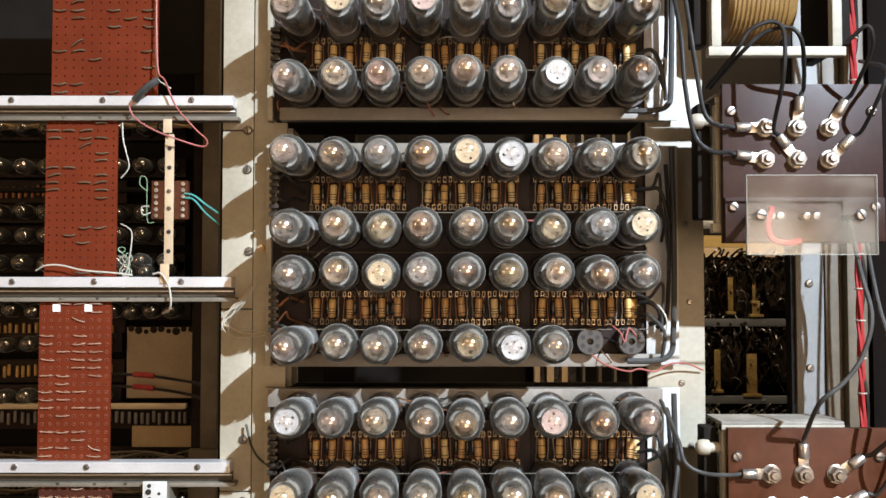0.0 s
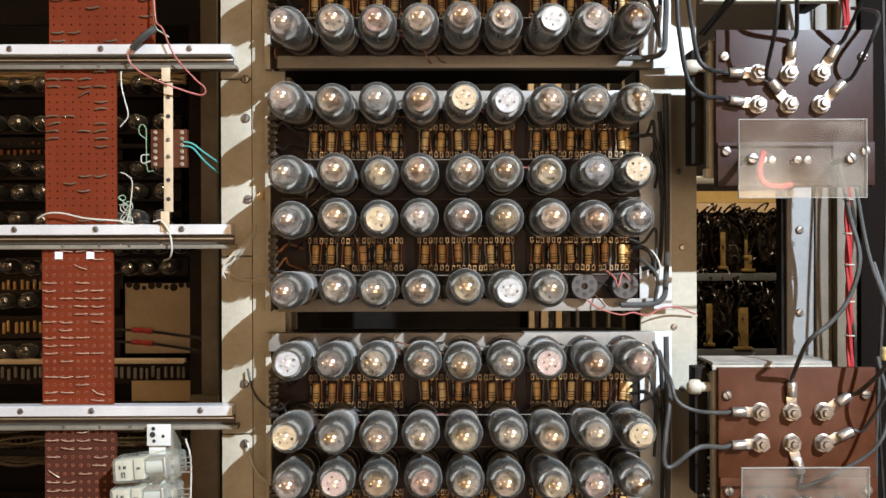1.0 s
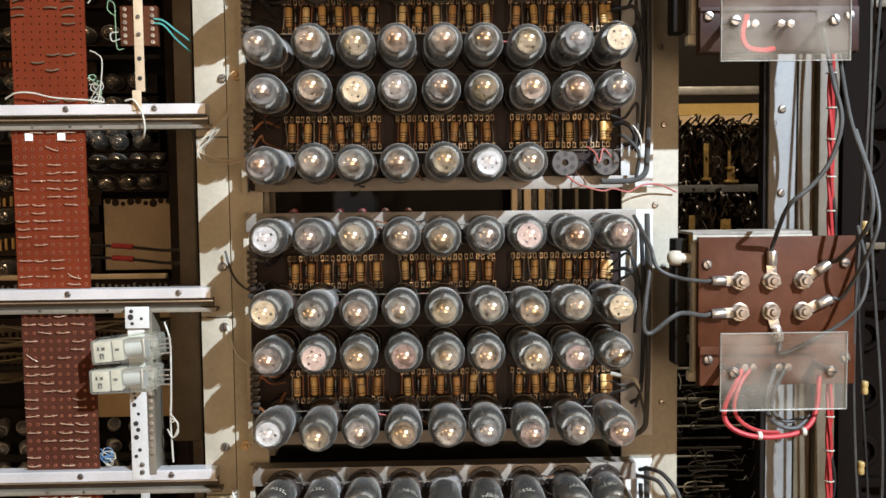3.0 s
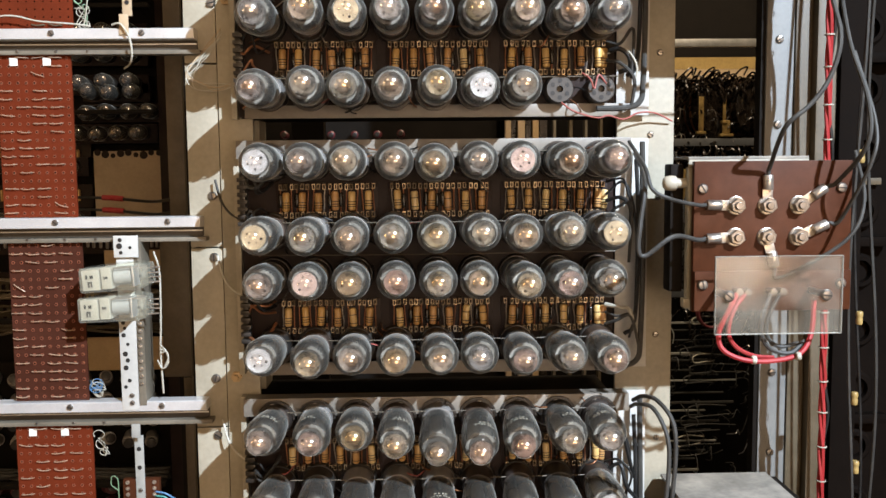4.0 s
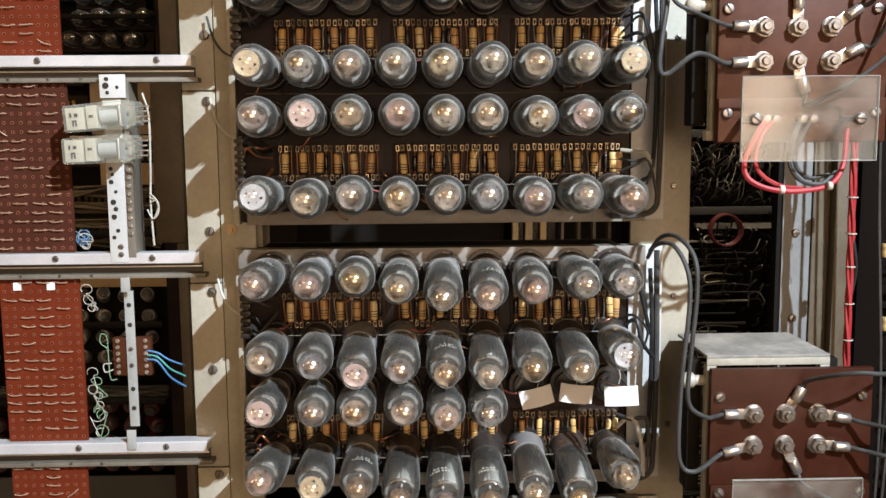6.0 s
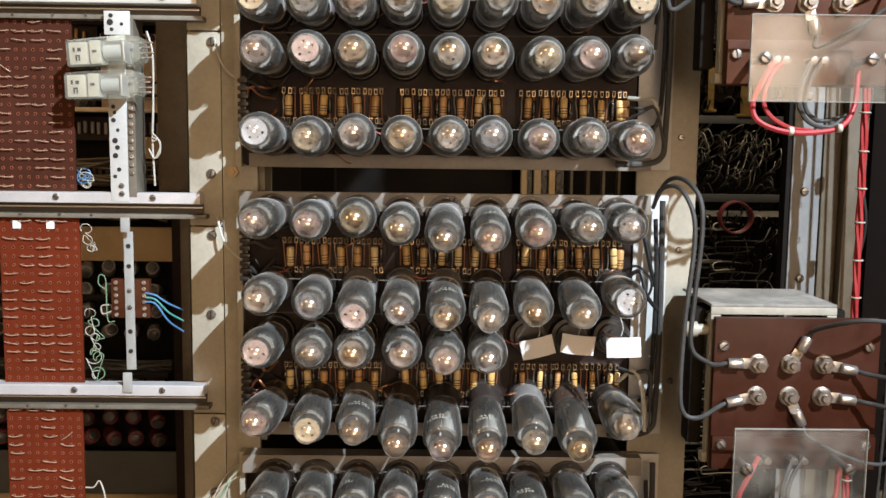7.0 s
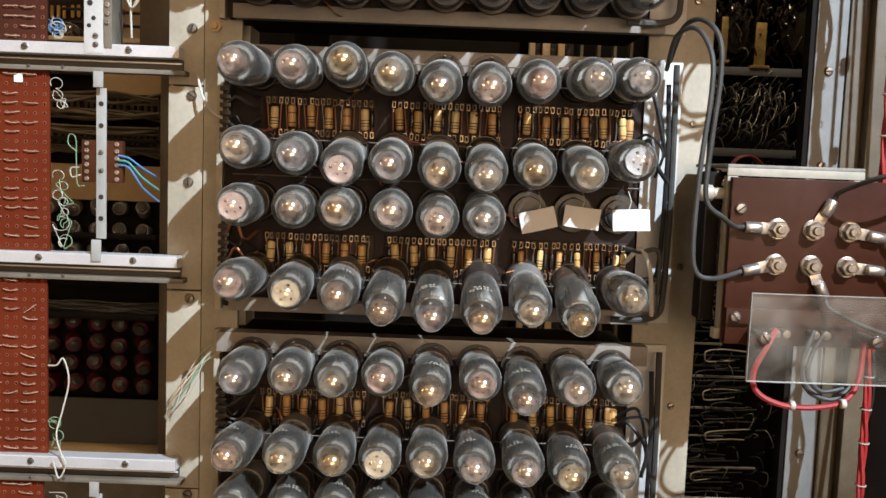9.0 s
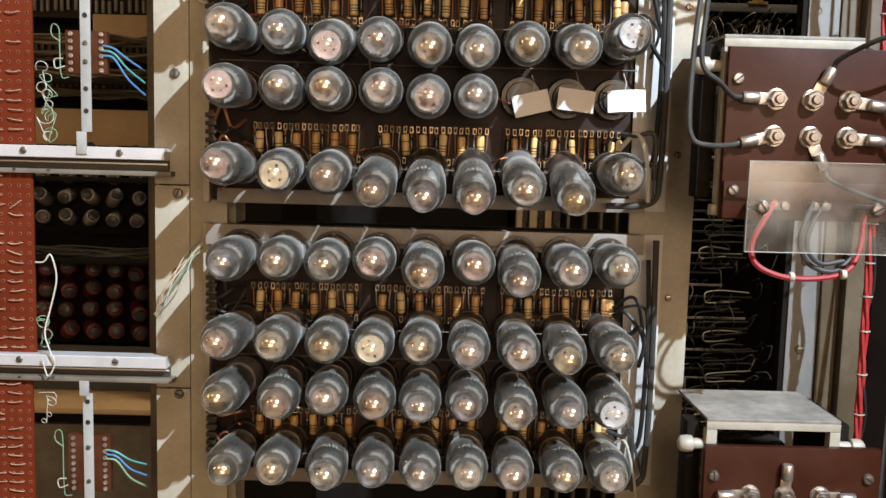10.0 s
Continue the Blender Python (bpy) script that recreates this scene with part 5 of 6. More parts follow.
CABLES = [
    # board with the amber winding above
    ([(0.193, 0.74, 1.90), (0.1935, 0.70, 1.81), (0.1985, 0.695, 1.763), (0.204, 0.695, 1.733), (0.214, 0.697, 1.724), (0.236, 0.711, 1.7265)], 0.0034, BLACK_RUBBER),
    ([(0.182, 0.75, 1.90), (0.187, 0.705, 1.81), (0.189, 0.695, 1.755), (0.196, 0.695, 1.716), (0.209, 0.695, 1.703), (0.236, 0.711, 1.7035)], 0.0034, BLACK_RUBBER),
    ([(0.222, 0.75, 1.765), (0.229, 0.70, 1.78), (0.239, 0.69, 1.797), (0.256, 0.688, 1.803), (0.2645, 0.688, 1.793), (0.265, 0.692, 1.76), (0.2645, 0.70, 1.735), (0.273, 0.711, 1.7225)], 0.0032, BLACK_RUBBER),
    ([(0.226, 0.752, 1.765), (0.234, 0.705, 1.78), (0.25, 0.695, 1.795), (0.268, 0.69, 1.799), (0.279, 0.69, 1.788), (0.2815, 0.698, 1.767), (0.287, 0.713, 1.757)], 0.0032, BLACK_RUBBER),
    ([(0.331, 0.75, 1.755), (0.318, 0.70, 1.79), (0.33, 0.69, 1.80), (0.336, 0.695, 1.785), (0.329, 0.705, 1.765), (0.3235, 0.713, 1.752)], 0.0032, BLACK_RUBBER),
    ([(0.375, 0.80, 1.80), (0.358, 0.72, 1.775), (0.347, 0.70, 1.756), (0.337, 0.708, 1.735), (0.327, 0.713, 1.721)], 0.0030, BLACK_RUBBER),
    # second board
    ([(0.186, 0.77, 1.50), (0.1845, 0.71, 1.478), (0.188, 0.70, 1.461), (0.203, 0.70, 1.453), (0.220, 0.705, 1.4515), (0.240, 0.713, 1.4475)], 0.0030, GREY_RUBBER),
    ([(0.196, 0.79, 1.49), (0.186, 0.715, 1.468), (0.179, 0.70, 1.435), (0.177, 0.698, 1.414), (0.183, 0.698, 1.409), (0.205, 0.70, 1.4235), (0.222, 0.705, 1.4275), (0.240, 0.713, 1.422)], 0.0036, GREY_RUBBER),
    ([(0.2885, 0.711, 1.4695), (0.281, 0.70, 1.488), (0.288, 0.69, 1.508), (0.305, 0.685, 1.525), (0.319, 0.684, 1.545), (0.327, 0.685, 1.575), (0.326, 0.70, 1.61), (0.335, 0.75, 1.68)], 0.0034, GREY_RUBBER),
    ([(0.334, 0.711, 1.459), (0.345, 0.70, 1.472), (0.354, 0.692, 1.495), (0.357, 0.70, 1.53), (0.35, 0.72, 1.58), (0.36, 0.77, 1.66)], 0.0034, GREY_RUBBER),
    ([(0.336, 0.711, 1.431), (0.347, 0.70, 1.448), (0.358, 0.695, 1.478), (0.364, 0.70, 1.51), (0.36, 0.73, 1.57)], 0.0030, GREY_RUBBER),
    ([(0.290, 0.712, 1.402), (0.295, 0.711, 1.392), (0.307, 0.710, 1.387), (0.325, 0.709, 1.396), (0.345, 0.705, 1.418), (0.362, 0.71, 1.45), (0.368, 0.74, 1.49)], 0.0028, GREY_RUBBER),
    # third board
    ([(0.199, 0.80, 1.266), (0.194, 0.745, 1.284), (0.200, 0.72, 1.286), (0.2085, 0.705, 1.272), (0.2095, 0.70, 1.245), (0.2055, 0.698, 1.20), (0.204, 0.697, 1.162), (0.218, 0.70, 1.149), (0.239, 0.713, 1.1425)], 0.0034, GREY_RUBBER),
    ([(0.197, 0.80, 1.260), (0.189, 0.745, 1.277), (0.196, 0.72, 1.280), (0.2035, 0.705, 1.262), (0.204, 0.70, 1.235), (0.1985, 0.697, 1.18), (0.1965, 0.695, 1.13), (0.200, 0.695, 1.111), (0.212, 0.697, 1.107), (0.228, 0.703, 1.1135), (0.240, 0.713, 1.112)], 0.0034, GREY_RUBBER),
    ([(0.3045, 0.711, 1.163), (0.302, 0.702, 1.170), (0.308, 0.697, 1.178), (0.33, 0.695, 1.183), (0.36, 0.70, 1.181), (0.40, 0.75, 1.175)], 0.0034, GREY_RUBBER),
    ([(0.344, 0.711, 1.1375), (0.36, 0.705, 1.136), (0.38, 0.71, 1.133), (0.41, 0.76, 1.128)], 0.0034, GREY_RUBBER),
    ([(0.344, 0.711, 1.114), (0.36, 0.705, 1.112), (0.38, 0.71, 1.109), (0.41, 0.76, 1.10)], 0.0034, GREY_RUBBER),
    ([(0.303, 0.713, 1.095), (0.31, 0.710, 1.083), (0.33, 0.709, 1.074), (0.355, 0.707, 1.068), (0.39, 0.73, 1.066)], 0.0028, GREY_RUBBER),
]
ENDS = [(p, b) for p, order in enumerate(((0, 3, 4, 1, 2, 5), (0, 3, 1, 2, 5, 4), (0, 3, 1, 2, 5, 4))) for b in order]
for (line, r, material), (p, b) in zip(CABLES, ENDS):
    bx, bz, turn = PLATES[p][0] + BOLTS[b][0], PLATES[p][1] + BOLTS[b][1], radians(ANGLES[p][b])
    crimp = [(bx + d * math.cos(turn), y, bz + d * math.sin(turn)) for d, y in ((0.016, 0.7283), (0.026, 0.7278), (0.034, 0.722))]
    if math.dist(line[0], crimp[0]) < math.dist(line[-1], crimp[0]):
        line = crimp + [q for q in line if math.dist(q, crimp[0]) > 0.040]
    else:
        line = [q for q in line if math.dist(q, crimp[0]) > 0.040] + crimp[::-1]
    strand("stud_cable", line, r * 0.54, material, GREY_L if material is GREY_RUBBER else BLACK_L, group="cables on the terminal boards", steps=8, seg=9)


def red_loop(x0, zt, label):
    """Red and grey leads that loop out under an acrylic cover."""
    w = x0
    for pts, r, material, lab in (
        ([(w + 0.034, 0.718, zt - 0.109), (w + 0.026, 0.709, zt - 0.118), (w + 0.017, 0.709, zt - 0.138), (w + 0.019, 0.706, zt - 0.152), (w + 0.035, 0.703, zt - 0.1600), (w + 0.058, 0.703, zt - 0.1615), (w + 0.082, 0.707, zt - 0.157), (w + 0.094, 0.713, zt - 0.142), (w + 0.098, 0.718, zt - 0.115)], 0.0021, RED_WIRE, "red insulated lead looped under an acrylic cover"),
        ([(w + 0.041, 0.718, zt - 0.109), (w + 0.029, 0.709, zt - 0.120), (w + 0.0245, 0.709, zt - 0.138), (w + 0.030, 0.707, zt - 0.150), (w + 0.045, 0.708, zt - 0.158), (w + 0.062, 0.709, zt - 0.160)], 0.0018, RED_WIRE, "second red lead beside a red loop"),
        ([(w + 0.062, 0.718, zt - 0.109), (w + 0.054, 0.712, zt - 0.124), (w + 0.052, 0.711, zt - 0.140), (w + 0.060, 0.711, zt - 0.153), (w + 0.076, 0.711, zt - 0.157), (w + 0.09, 0.715, zt - 0.148)], 0.0019, GREY_RUBBER, "dark grey lead looped under an acrylic cover"),
        ([(w + 0.070, 0.718, zt - 0.109), (w + 0.060, 0.715, zt - 0.126), (w + 0.058, 0.714, zt - 0.142), (w + 0.068, 0.714, zt - 0.152), (w + 0.085, 0.716, zt - 0.15)], 0.0017, GREY_RUBBER, "dark grey lead looped under an acrylic cover"),
    ):
        if label == "single" and lab.startswith("second"):
            continue
        strand("looped_lead", pts, r, material, lab, group="leads under the covers", steps=8)
    for u, dz in ((0.042, -0.1605), (0.078, -0.158)):
        ob = part("lacing_tie", lathe(bmesh.new(), [(0.0031, 0), (0.0035, 0.0005), (0.0035, 0.003), (0.0031, 0.0035)], 10, Matrix.Translation((w + u, 0.7035, zt + dz)) @ Matrix.Rotation(radians(90), 4, "Z")), WHITE_WIRE, None)
        tagged(ob, "pale lacing tie round a red lead", "cable tie")


red_loop(0.2290, 1.4835, "double")
red_loop(0.2325, 1.1785, "single")
strand("red_lead", [(0.264, 0.718, 1.661), (0.2585, 0.712, 1.645), (0.262, 0.710, 1.6345), (0.275, 0.711, 1.632), (0.285, 0.715, 1.634)], 0.0024, RED_WIRE, "short red lead behind an acrylic cover", "wire")

# laced red bundle and grey cables beside the boards
for j in range(3):
    q = random.Random(90 + j)
    line = [(0.374 + 0.0019 * math.cos(n * 1.9 + j * 2.1) + 0.0012 * n * 0.3, 0.812 + 0.0022 * math.sin(n * 1.9 + j * 2.1), 1.86 - n * 0.036) for n in range(31)]
    strand("red_bundle_wire", line, 0.0018, RED_WIRE, "red insulated wire in a laced vertical bundle", steps=4, group="laced red bundle")
line = [(0.3765 + 0.0035 * math.cos(n * 1.9 + 4.9) + 0.0012 * n * 0.3, 0.814 + 0.0035 * math.sin(n * 1.9 + 4.9), 1.86 - n * 0.036) for n in range(31)]
strand("white_bundle_wire", line, 0.0018, BLACK_RUBBER, "black wire twisted into a red bundle", steps=4, group="laced red bundle")
for n in range(30):
    z = 1.82 - n * 0.032 + rnd.uniform(-0.004, 0.004)
    ob = part("lacing_tie", lathe(bmesh.new(), [(0.0042, 0), (0.0047, 0.0003), (0.0047, 0.0011), (0.0042, 0.0014)], 12, Matrix.Translation((0.3745 + (1.86 - z) * 0.01, 0.8125, z)) @ Matrix.Rotation(radians(90), 4, "X") @ Matrix.Translation((0, 0.001, 0)), False), WHITE_WIRE, None)
    tagged(ob, "white lacing cord round a red bundle", "cable tie", "lacing cords")
for j, (dx, y) in enumerate(((0.0, 0.80), (0.010, 0.806), (0.020, 0.80))):
    q = random.Random(120 + j)
    line = [(0.402 + dx * 0.7 + 0.006 * math.sin(n * 0.5 + j * 0.9) * (0.7 + 0.2 * j), y + 0.004 * math.sin(n * 0.8 + j), 1.90 - n * 0.055) for n in range(24)]
    strand("grey_riser_cable", line, (0.0014, 0.0012, 0.0015)[j], GREY_RUBBER if j % 2 == 0 else BLACK_RUBBER, "dusty grey cable running down beside the rack channel", steps=4, group="riser cables")
for j, (x, z) in enumerate(((0.403, 1.492), (0.406, 1.345), (0.404, 1.27), (0.407, 1.205))):
    ob = part("cable_marker", lathe(bmesh.new(), [(0.0026, 0), (0.0032, 0.001), (0.0032, 0.004), (0.0026, 0.0055), (0.0030, 0.007), (0.0030, 0.011), (0.0024, 0.012)], 12, Matrix.Translation((x, 0.799, z)) @ Matrix.Rotation(radians(90), 4, "X")), OCHRE, None)
    tagged(ob, "tarnished brass ferrule on a riser cable", "ferrule")

# dark panel with round sockets at the far right, its shade put into the colour
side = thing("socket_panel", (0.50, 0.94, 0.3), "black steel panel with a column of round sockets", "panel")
slab("panel_sheet", SHADE_BROWN, 0.4375, 0.558, 0.935, 0.940, 0.30, 2.02, side)
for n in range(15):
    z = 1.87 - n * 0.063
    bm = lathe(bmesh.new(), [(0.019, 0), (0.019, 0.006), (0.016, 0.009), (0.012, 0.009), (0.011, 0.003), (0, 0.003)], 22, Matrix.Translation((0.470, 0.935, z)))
    part("round_socket", bm, SHADE_BROWN, side)
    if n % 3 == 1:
        slab("terminal_bar", SHADE_BROWN, 0.452, 0.50, 0.918, 0.93, z - 0.036, z - 0.026, side, bevel=0.001)
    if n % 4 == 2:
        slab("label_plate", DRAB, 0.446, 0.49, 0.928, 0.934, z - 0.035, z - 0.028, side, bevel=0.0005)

# three paper tags on the third chassis
for name_m in (pose(0.1012, 0.799, 1.1372, 0, -14, 0), pose(0.1360, 0.797, 1.1403, 4, 6, 0), pose(0.1735, 0.788, 1.1405, -8, -3, -6)):
    bm = box(bmesh.new(), -0.0145, 0.0145, -0.0003, 0.0003, -0.0085, 0.0085)
    bmesh.ops.subdivide_edges(bm, edges=list(bm.edges), cuts=3, use_grid_fill=True)
    for v in bm.verts:
        v.co.y += 14 * v.co.x ** 2 - 6 * v.co.z ** 2
    ob = part("paper_tag", bm, PAPER, None, m=name_m)
    tagged(ob, "blank white paper tag tucked under a row of tubes", "paper tag", "paper tags")
    strand("tag_string", [(name_m.translation.x, 0.801, name_m.translation.z + 0.007), (name_m.translation.x + 0.002, 0.803, name_m.translation.z + 0.014), (name_m.translation.x, 0.806, name_m.translation.z + 0.0225)], 0.0004, WHITE_WIRE, "thin thread holding a paper tag", "thread")
# red leads at the two empty sockets
strand("red_lead", [(0.1335, 0.806, 1.536), (0.142, 0.802, 1.529), (0.152, 0.80, 1.525), (0.165, 0.80, 1.522), (0.175, 0.802, 1.524), (0.19, 0.808, 1.521), (0.205, 0.815, 1.527), (0.222, 0.822, 1.527), (0.240, 0.83, 1.52)], 0.0008, PINK_WIRE, "thin red lead from an empty socket", "wire")
strand("red_lead", [(0.152, 0.806, 1.562), (0.158, 0.80, 1.556), (0.162, 0.802, 1.548), (0.166, 0.803, 1.56), (0.174, 0.806, 1.552)], 0.0008, PINK_WIRE, "thin red lead between empty sockets", "wire")
strand("black_lead", [(0.178, 0.812, 1.582), (0.185, 0.806, 1.583), (0.193, 0.806, 1.577), (0.195, 0.808, 1.567), (0.186, 0.812, 1.563)], 0.0022, BLACK_RUBBER, "short black lead looped at a chassis end", "wire")

# fine wiring behind the tubes
for k, (top, bottom, strips, rows) in enumerate(MODULES):
    for material, count, tag in ((COPPER, 26, "brown"), (BLACK_RUBBER, 22, "black"), (PINK_WIRE, 8, "red"), (TIN, 10, "bare")):
        bm = bmesh.new()
        q = random.Random(k * 10 + count)
        for n in range(count):
            x, z = q.choice(COLUMNS) + q.uniform(-0.014, 0.014), q.choice(rows) + q.uniform(-0.012, 0.012)
            span, drop = q.uniform(-0.035, 0.035), q.uniform(-0.02, 0.012)
            pts = [(x, 0.826, z), (x + span * 0.3, q.uniform(0.805, 0.82), z + drop * 0.3 + q.uniform(-0.004, 0.004)), (x + span * 0.7, q.uniform(0.803, 0.82), z + drop * 0.8 + q.uniform(-0.005, 0.003)), (x + span, 0.826, z + drop)]
            sweep(bm, spline([(min(0.183, max(-0.15, a)), b, min(top - 0.004, max(bottom + 0.004, c))) for a, b, c in pts], 4), 0.0007, 5)
        ob = part("chassis_wiring", bm, material, None)
        tagged(ob, "fine %s wires looping between tube sockets" % tag, "wiring", kind="stuff")
    # tangled leads at the right-hand end
    for n in range(7):
        q = random.Random(300 + k * 10 + n)
        z = strips[n % 2] + q.uniform(-0.02, 0.02)
        strand("end_lead", [(0.176, 0.816, z), (0.184 + q.uniform(0, 0.006), 0.806, z + q.uniform(-0.004, 0.012)), (0.193 + q.uniform(0, 0.008), 0.802, z + q.uniform(-0.02, 0.01)), (0.200 + q.uniform(-0.006, 0.006), 0.806, z - 0.03 + q.uniform(-0.02, 0.01))], q.uniform(0.0009, 0.002), (BLACK_RUBBER, GREY_RUBBER, BLACK_RUBBER, WHITE_WIRE)[n % 4], "bent lead at the end of a tube chassis", "wire", group="chassis end leads")
    for n in range(10):
        q = random.Random(500 + k * 10 + n)
        z = strips[n % 2] + q.uniform(-0.02, 0.02)
        strand("end_lead", [(-0.150, 0.812, z), (-0.143 + q.uniform(-0.003, 0.003), 0.803, z + q.uniform(-0.008, 0.012)), (-0.135 + q.uniform(-0.004, 0.004), 0.806, z + q.uniform(-0.012, 0.006)), (-0.127, 0.82, z + q.uniform(-0.012, 0.012))], q.uniform(0.0008, 0.0016), (BLACK_RUBBER, COPPER, GREY_RUBBER, BLACK_RUBBER)[n % 4], "bent lead at the end of a tube chassis", "wire", group="chassis end leads")

# ---- the rack row behind, seen through the open bays ----
rear = thing("rear_rack", (-0.65, 1.76, 0), "dark open rack standing behind the front rack", "rack")
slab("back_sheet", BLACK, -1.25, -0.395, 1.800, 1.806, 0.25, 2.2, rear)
# side sheet and post coloured near-black for the unlit rear bay
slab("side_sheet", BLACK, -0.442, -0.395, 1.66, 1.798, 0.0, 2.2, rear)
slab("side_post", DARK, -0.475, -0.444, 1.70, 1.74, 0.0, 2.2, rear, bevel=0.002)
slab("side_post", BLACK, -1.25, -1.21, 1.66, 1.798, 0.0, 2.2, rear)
for z in (1.945, 1.775, 1.585, 1.372, 1.20, 1.03, 0.885):
    slab("shelf_edge", BUFF if z in (1.372,) else BLACK, -1.21, -0.478, 1.665, 1.69, z - 0.004, z + 0.004, rear, bevel=0.001)
slab("rear_panel", BUFF, -0.612, -0.482, 1.742, 1.746, 1.379, 1.515, rear, "buff panel with dark scallops along its top edge")
slab("rear_panel", TAN, -0.600, -0.482, 1.742, 1.746, 1.285, 1.325, rear)
slab("rear_panel", TAN, -0.720, -0.478, 1.742, 1.746, 1.090, 1.155, rear)
# row of dark scallops along the buff panel's top edge
for j in range(9):
    x = -0.604 + j * 0.0145
    part("scuff", lathe(bmesh.new(), [(0, 0.0009), (0.0062 + 0.0016 * math.sin(j * 2.3), 0.0009), (0.0062 + 0.0016 * math.sin(j * 2.3), 0.0002)], 16, Matrix.Translation((x, 1.742, 1.5095 + 0.003 * math.cos(j * 1.7)))), DARK, rear)

small_base = mesh_from("small_base", lathe(bmesh.new(), [(0.012, 0), (0.0135, 0.004), (0.0135, 0.016), (0.012, 0.018)], 16), BAKELITE)
small_glass = mesh_from("small_bulb", lathe(bmesh.new(), [(0.012, 0.017), (0.014, 0.025), (0.0145, 0.045), (0.012, 0.056), (0.006, 0.062), (0, 0.063)], 18, cap=False), GLASS)
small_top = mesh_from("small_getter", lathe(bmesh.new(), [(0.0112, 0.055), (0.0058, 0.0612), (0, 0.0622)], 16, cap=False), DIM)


def small_tube():
    t = thing("small_tube", (0, 0, 0), "small dark vacuum tube in a rack far behind", "vacuum tube", "vacuum tubes of the rear rack")
    put("tube_base", small_base, t, Matrix())
    put("glass_bulb", small_glass, t, Matrix())
    put("getter_mirror", small_top, t, Matrix())
    return t


first = None
for z, x0, n, step in ((1.896, -1.02, 12, 0.045), (1.824, -1.02, 12, 0.045), (1.735, -1.02, 12, 0.045), (1.693, -1.02, 12, 0.045), (1.640, -1.02, 12, 0.045), (1.625, -0.600, 3, 0.038), (1.587, -0.604, 4, 0.038), (1.548, -0.962, 13, 0.0375), (1.486, -0.96, 8, 0.045), (1.387, -0.96, 8, 0.045)):
    row = thing("tube_shelf", (x0 + n * step / 2, 1.75, z), "dark socket strip in the rear rack", "socket strip", "rear socket strips")
    slab("strip_body", DARK, x0 - 0.025, x0 + (n - 1) * step + 0.025, 1.735, 1.765, z - 0.018, z + 0.018, row, bevel=0.001)
    for j in range(n):
        m = pose(x0 + j * step + rnd.uniform(-0.002, 0.002), 1.735, z + rnd.uniform(-0.002, 0.002), rnd.uniform(-3, 3), 0, rnd.uniform(-3, 3))
        if first is None:
            first = small_tube()
            first.matrix_basis = m
        else:
            copy_thing(first, m)

# resistor rows and looms of the rear rack
for z, material in ((1.78, COPPER), (1.51, RESISTOR), (1.43, RESISTOR), (1.34, CAP_WHITE), (1.262, DRAB), (1.205, DRAB)):
    holder = thing("rear_board", (-0.75, 1.75, z), "dim component board in the rear rack", "circuit board", "rear component boards")
    slab("board", DARK, -1.15, -0.62 if z > 1.37 else -0.49, 1.752, 1.756, z - 0.022, z + 0.022, holder)
    bm = bmesh.new()
    for j in range(42 if z > 1.37 else 54):
        rod(bm, 0.0032, 0.022, seg=6, m=Matrix.Translation((-1.145 + j * 0.0122 + rnd.uniform(-0.002, 0.002), 1.747, z + rnd.uniform(-0.003, 0.003))))
    tagged(part("component_strip", bm, material, holder), kind="stuff")
cap_w = mesh_from("capacitor_body", rod(bmesh.new(), 0.0125, 0.045, 0.0115, 14, Matrix.Rotation(radians(90), 4, "X")), CAP_WHITE)
cap_r = mesh_from("red_capacitor_body", rod(bmesh.new(), 0.0145, 0.05, 0.011, 14, Matrix.Rotation(radians(90), 4, "X")), CAP_RED)
cap_tip = mesh_from("capacitor_tip", rod(bmesh.new(), 0.0092, 0.010, 0.006, 12, Matrix.Translation((0, -0.0265, 0)) @ Matrix.Rotation(radians(90), 4, "X")), BAKELITE)
for zs, me, label, step in (((1.075, 1.035, 0.995, 0.957), cap_w, "white tubular capacitor in the rear rack", 0.043), ((0.862, 0.825, 0.787, 0.749), cap_r, "dark red tubular capacitor in the rear rack", 0.043)):
    bank = slab("rear_bank", BLACK, -0.98, -0.478, 1.76, 1.766, min(zs) - 0.03, max(zs) + 0.03, rear)
    proto = thing("capacitor", (0, 0, 0), label, "capacitor", "capacitors of the rear rack")
    put("capacitor_body", me, proto, Matrix())
    put("capacitor_tip", cap_tip, proto, Matrix())
    fresh = True
    for z in zs:
        for j in range(11):
            m = pose(-0.948 + j * step + rnd.uniform(-0.002, 0.002), 1.732, z + rnd.uniform(-0.002, 0.002), rnd.uniform(-22, 12), 0, rnd.uniform(2, 32))
            if fresh:
                proto.matrix_basis, fresh = m, False
            else:
                copy_thing(proto, m)
# looms
for z in (1.915, 1.905, 1.275, 1.245, 1.215, 1.18, 0.90, 0.892):
    q = random.Random(int(z * 1000))
    bm = bmesh.new()
    for n in range(9):
        pts = [(-1.2 + j * 0.08, 1.70 + q.uniform(-0.012, 0.012), z + q.uniform(-0.01, 0.01)) for j in range(10)]
        sweep(bm, spline(pts, 4), q.uniform(0.0015, 0.003), 5)
    tagged(part("rear_loom", bm, GREY_RUBBER if z < 1 else (TAN if z > 1.9 else DRAB), None), "loose wire loom along a shelf of the rear rack", "wiring", kind="stuff")
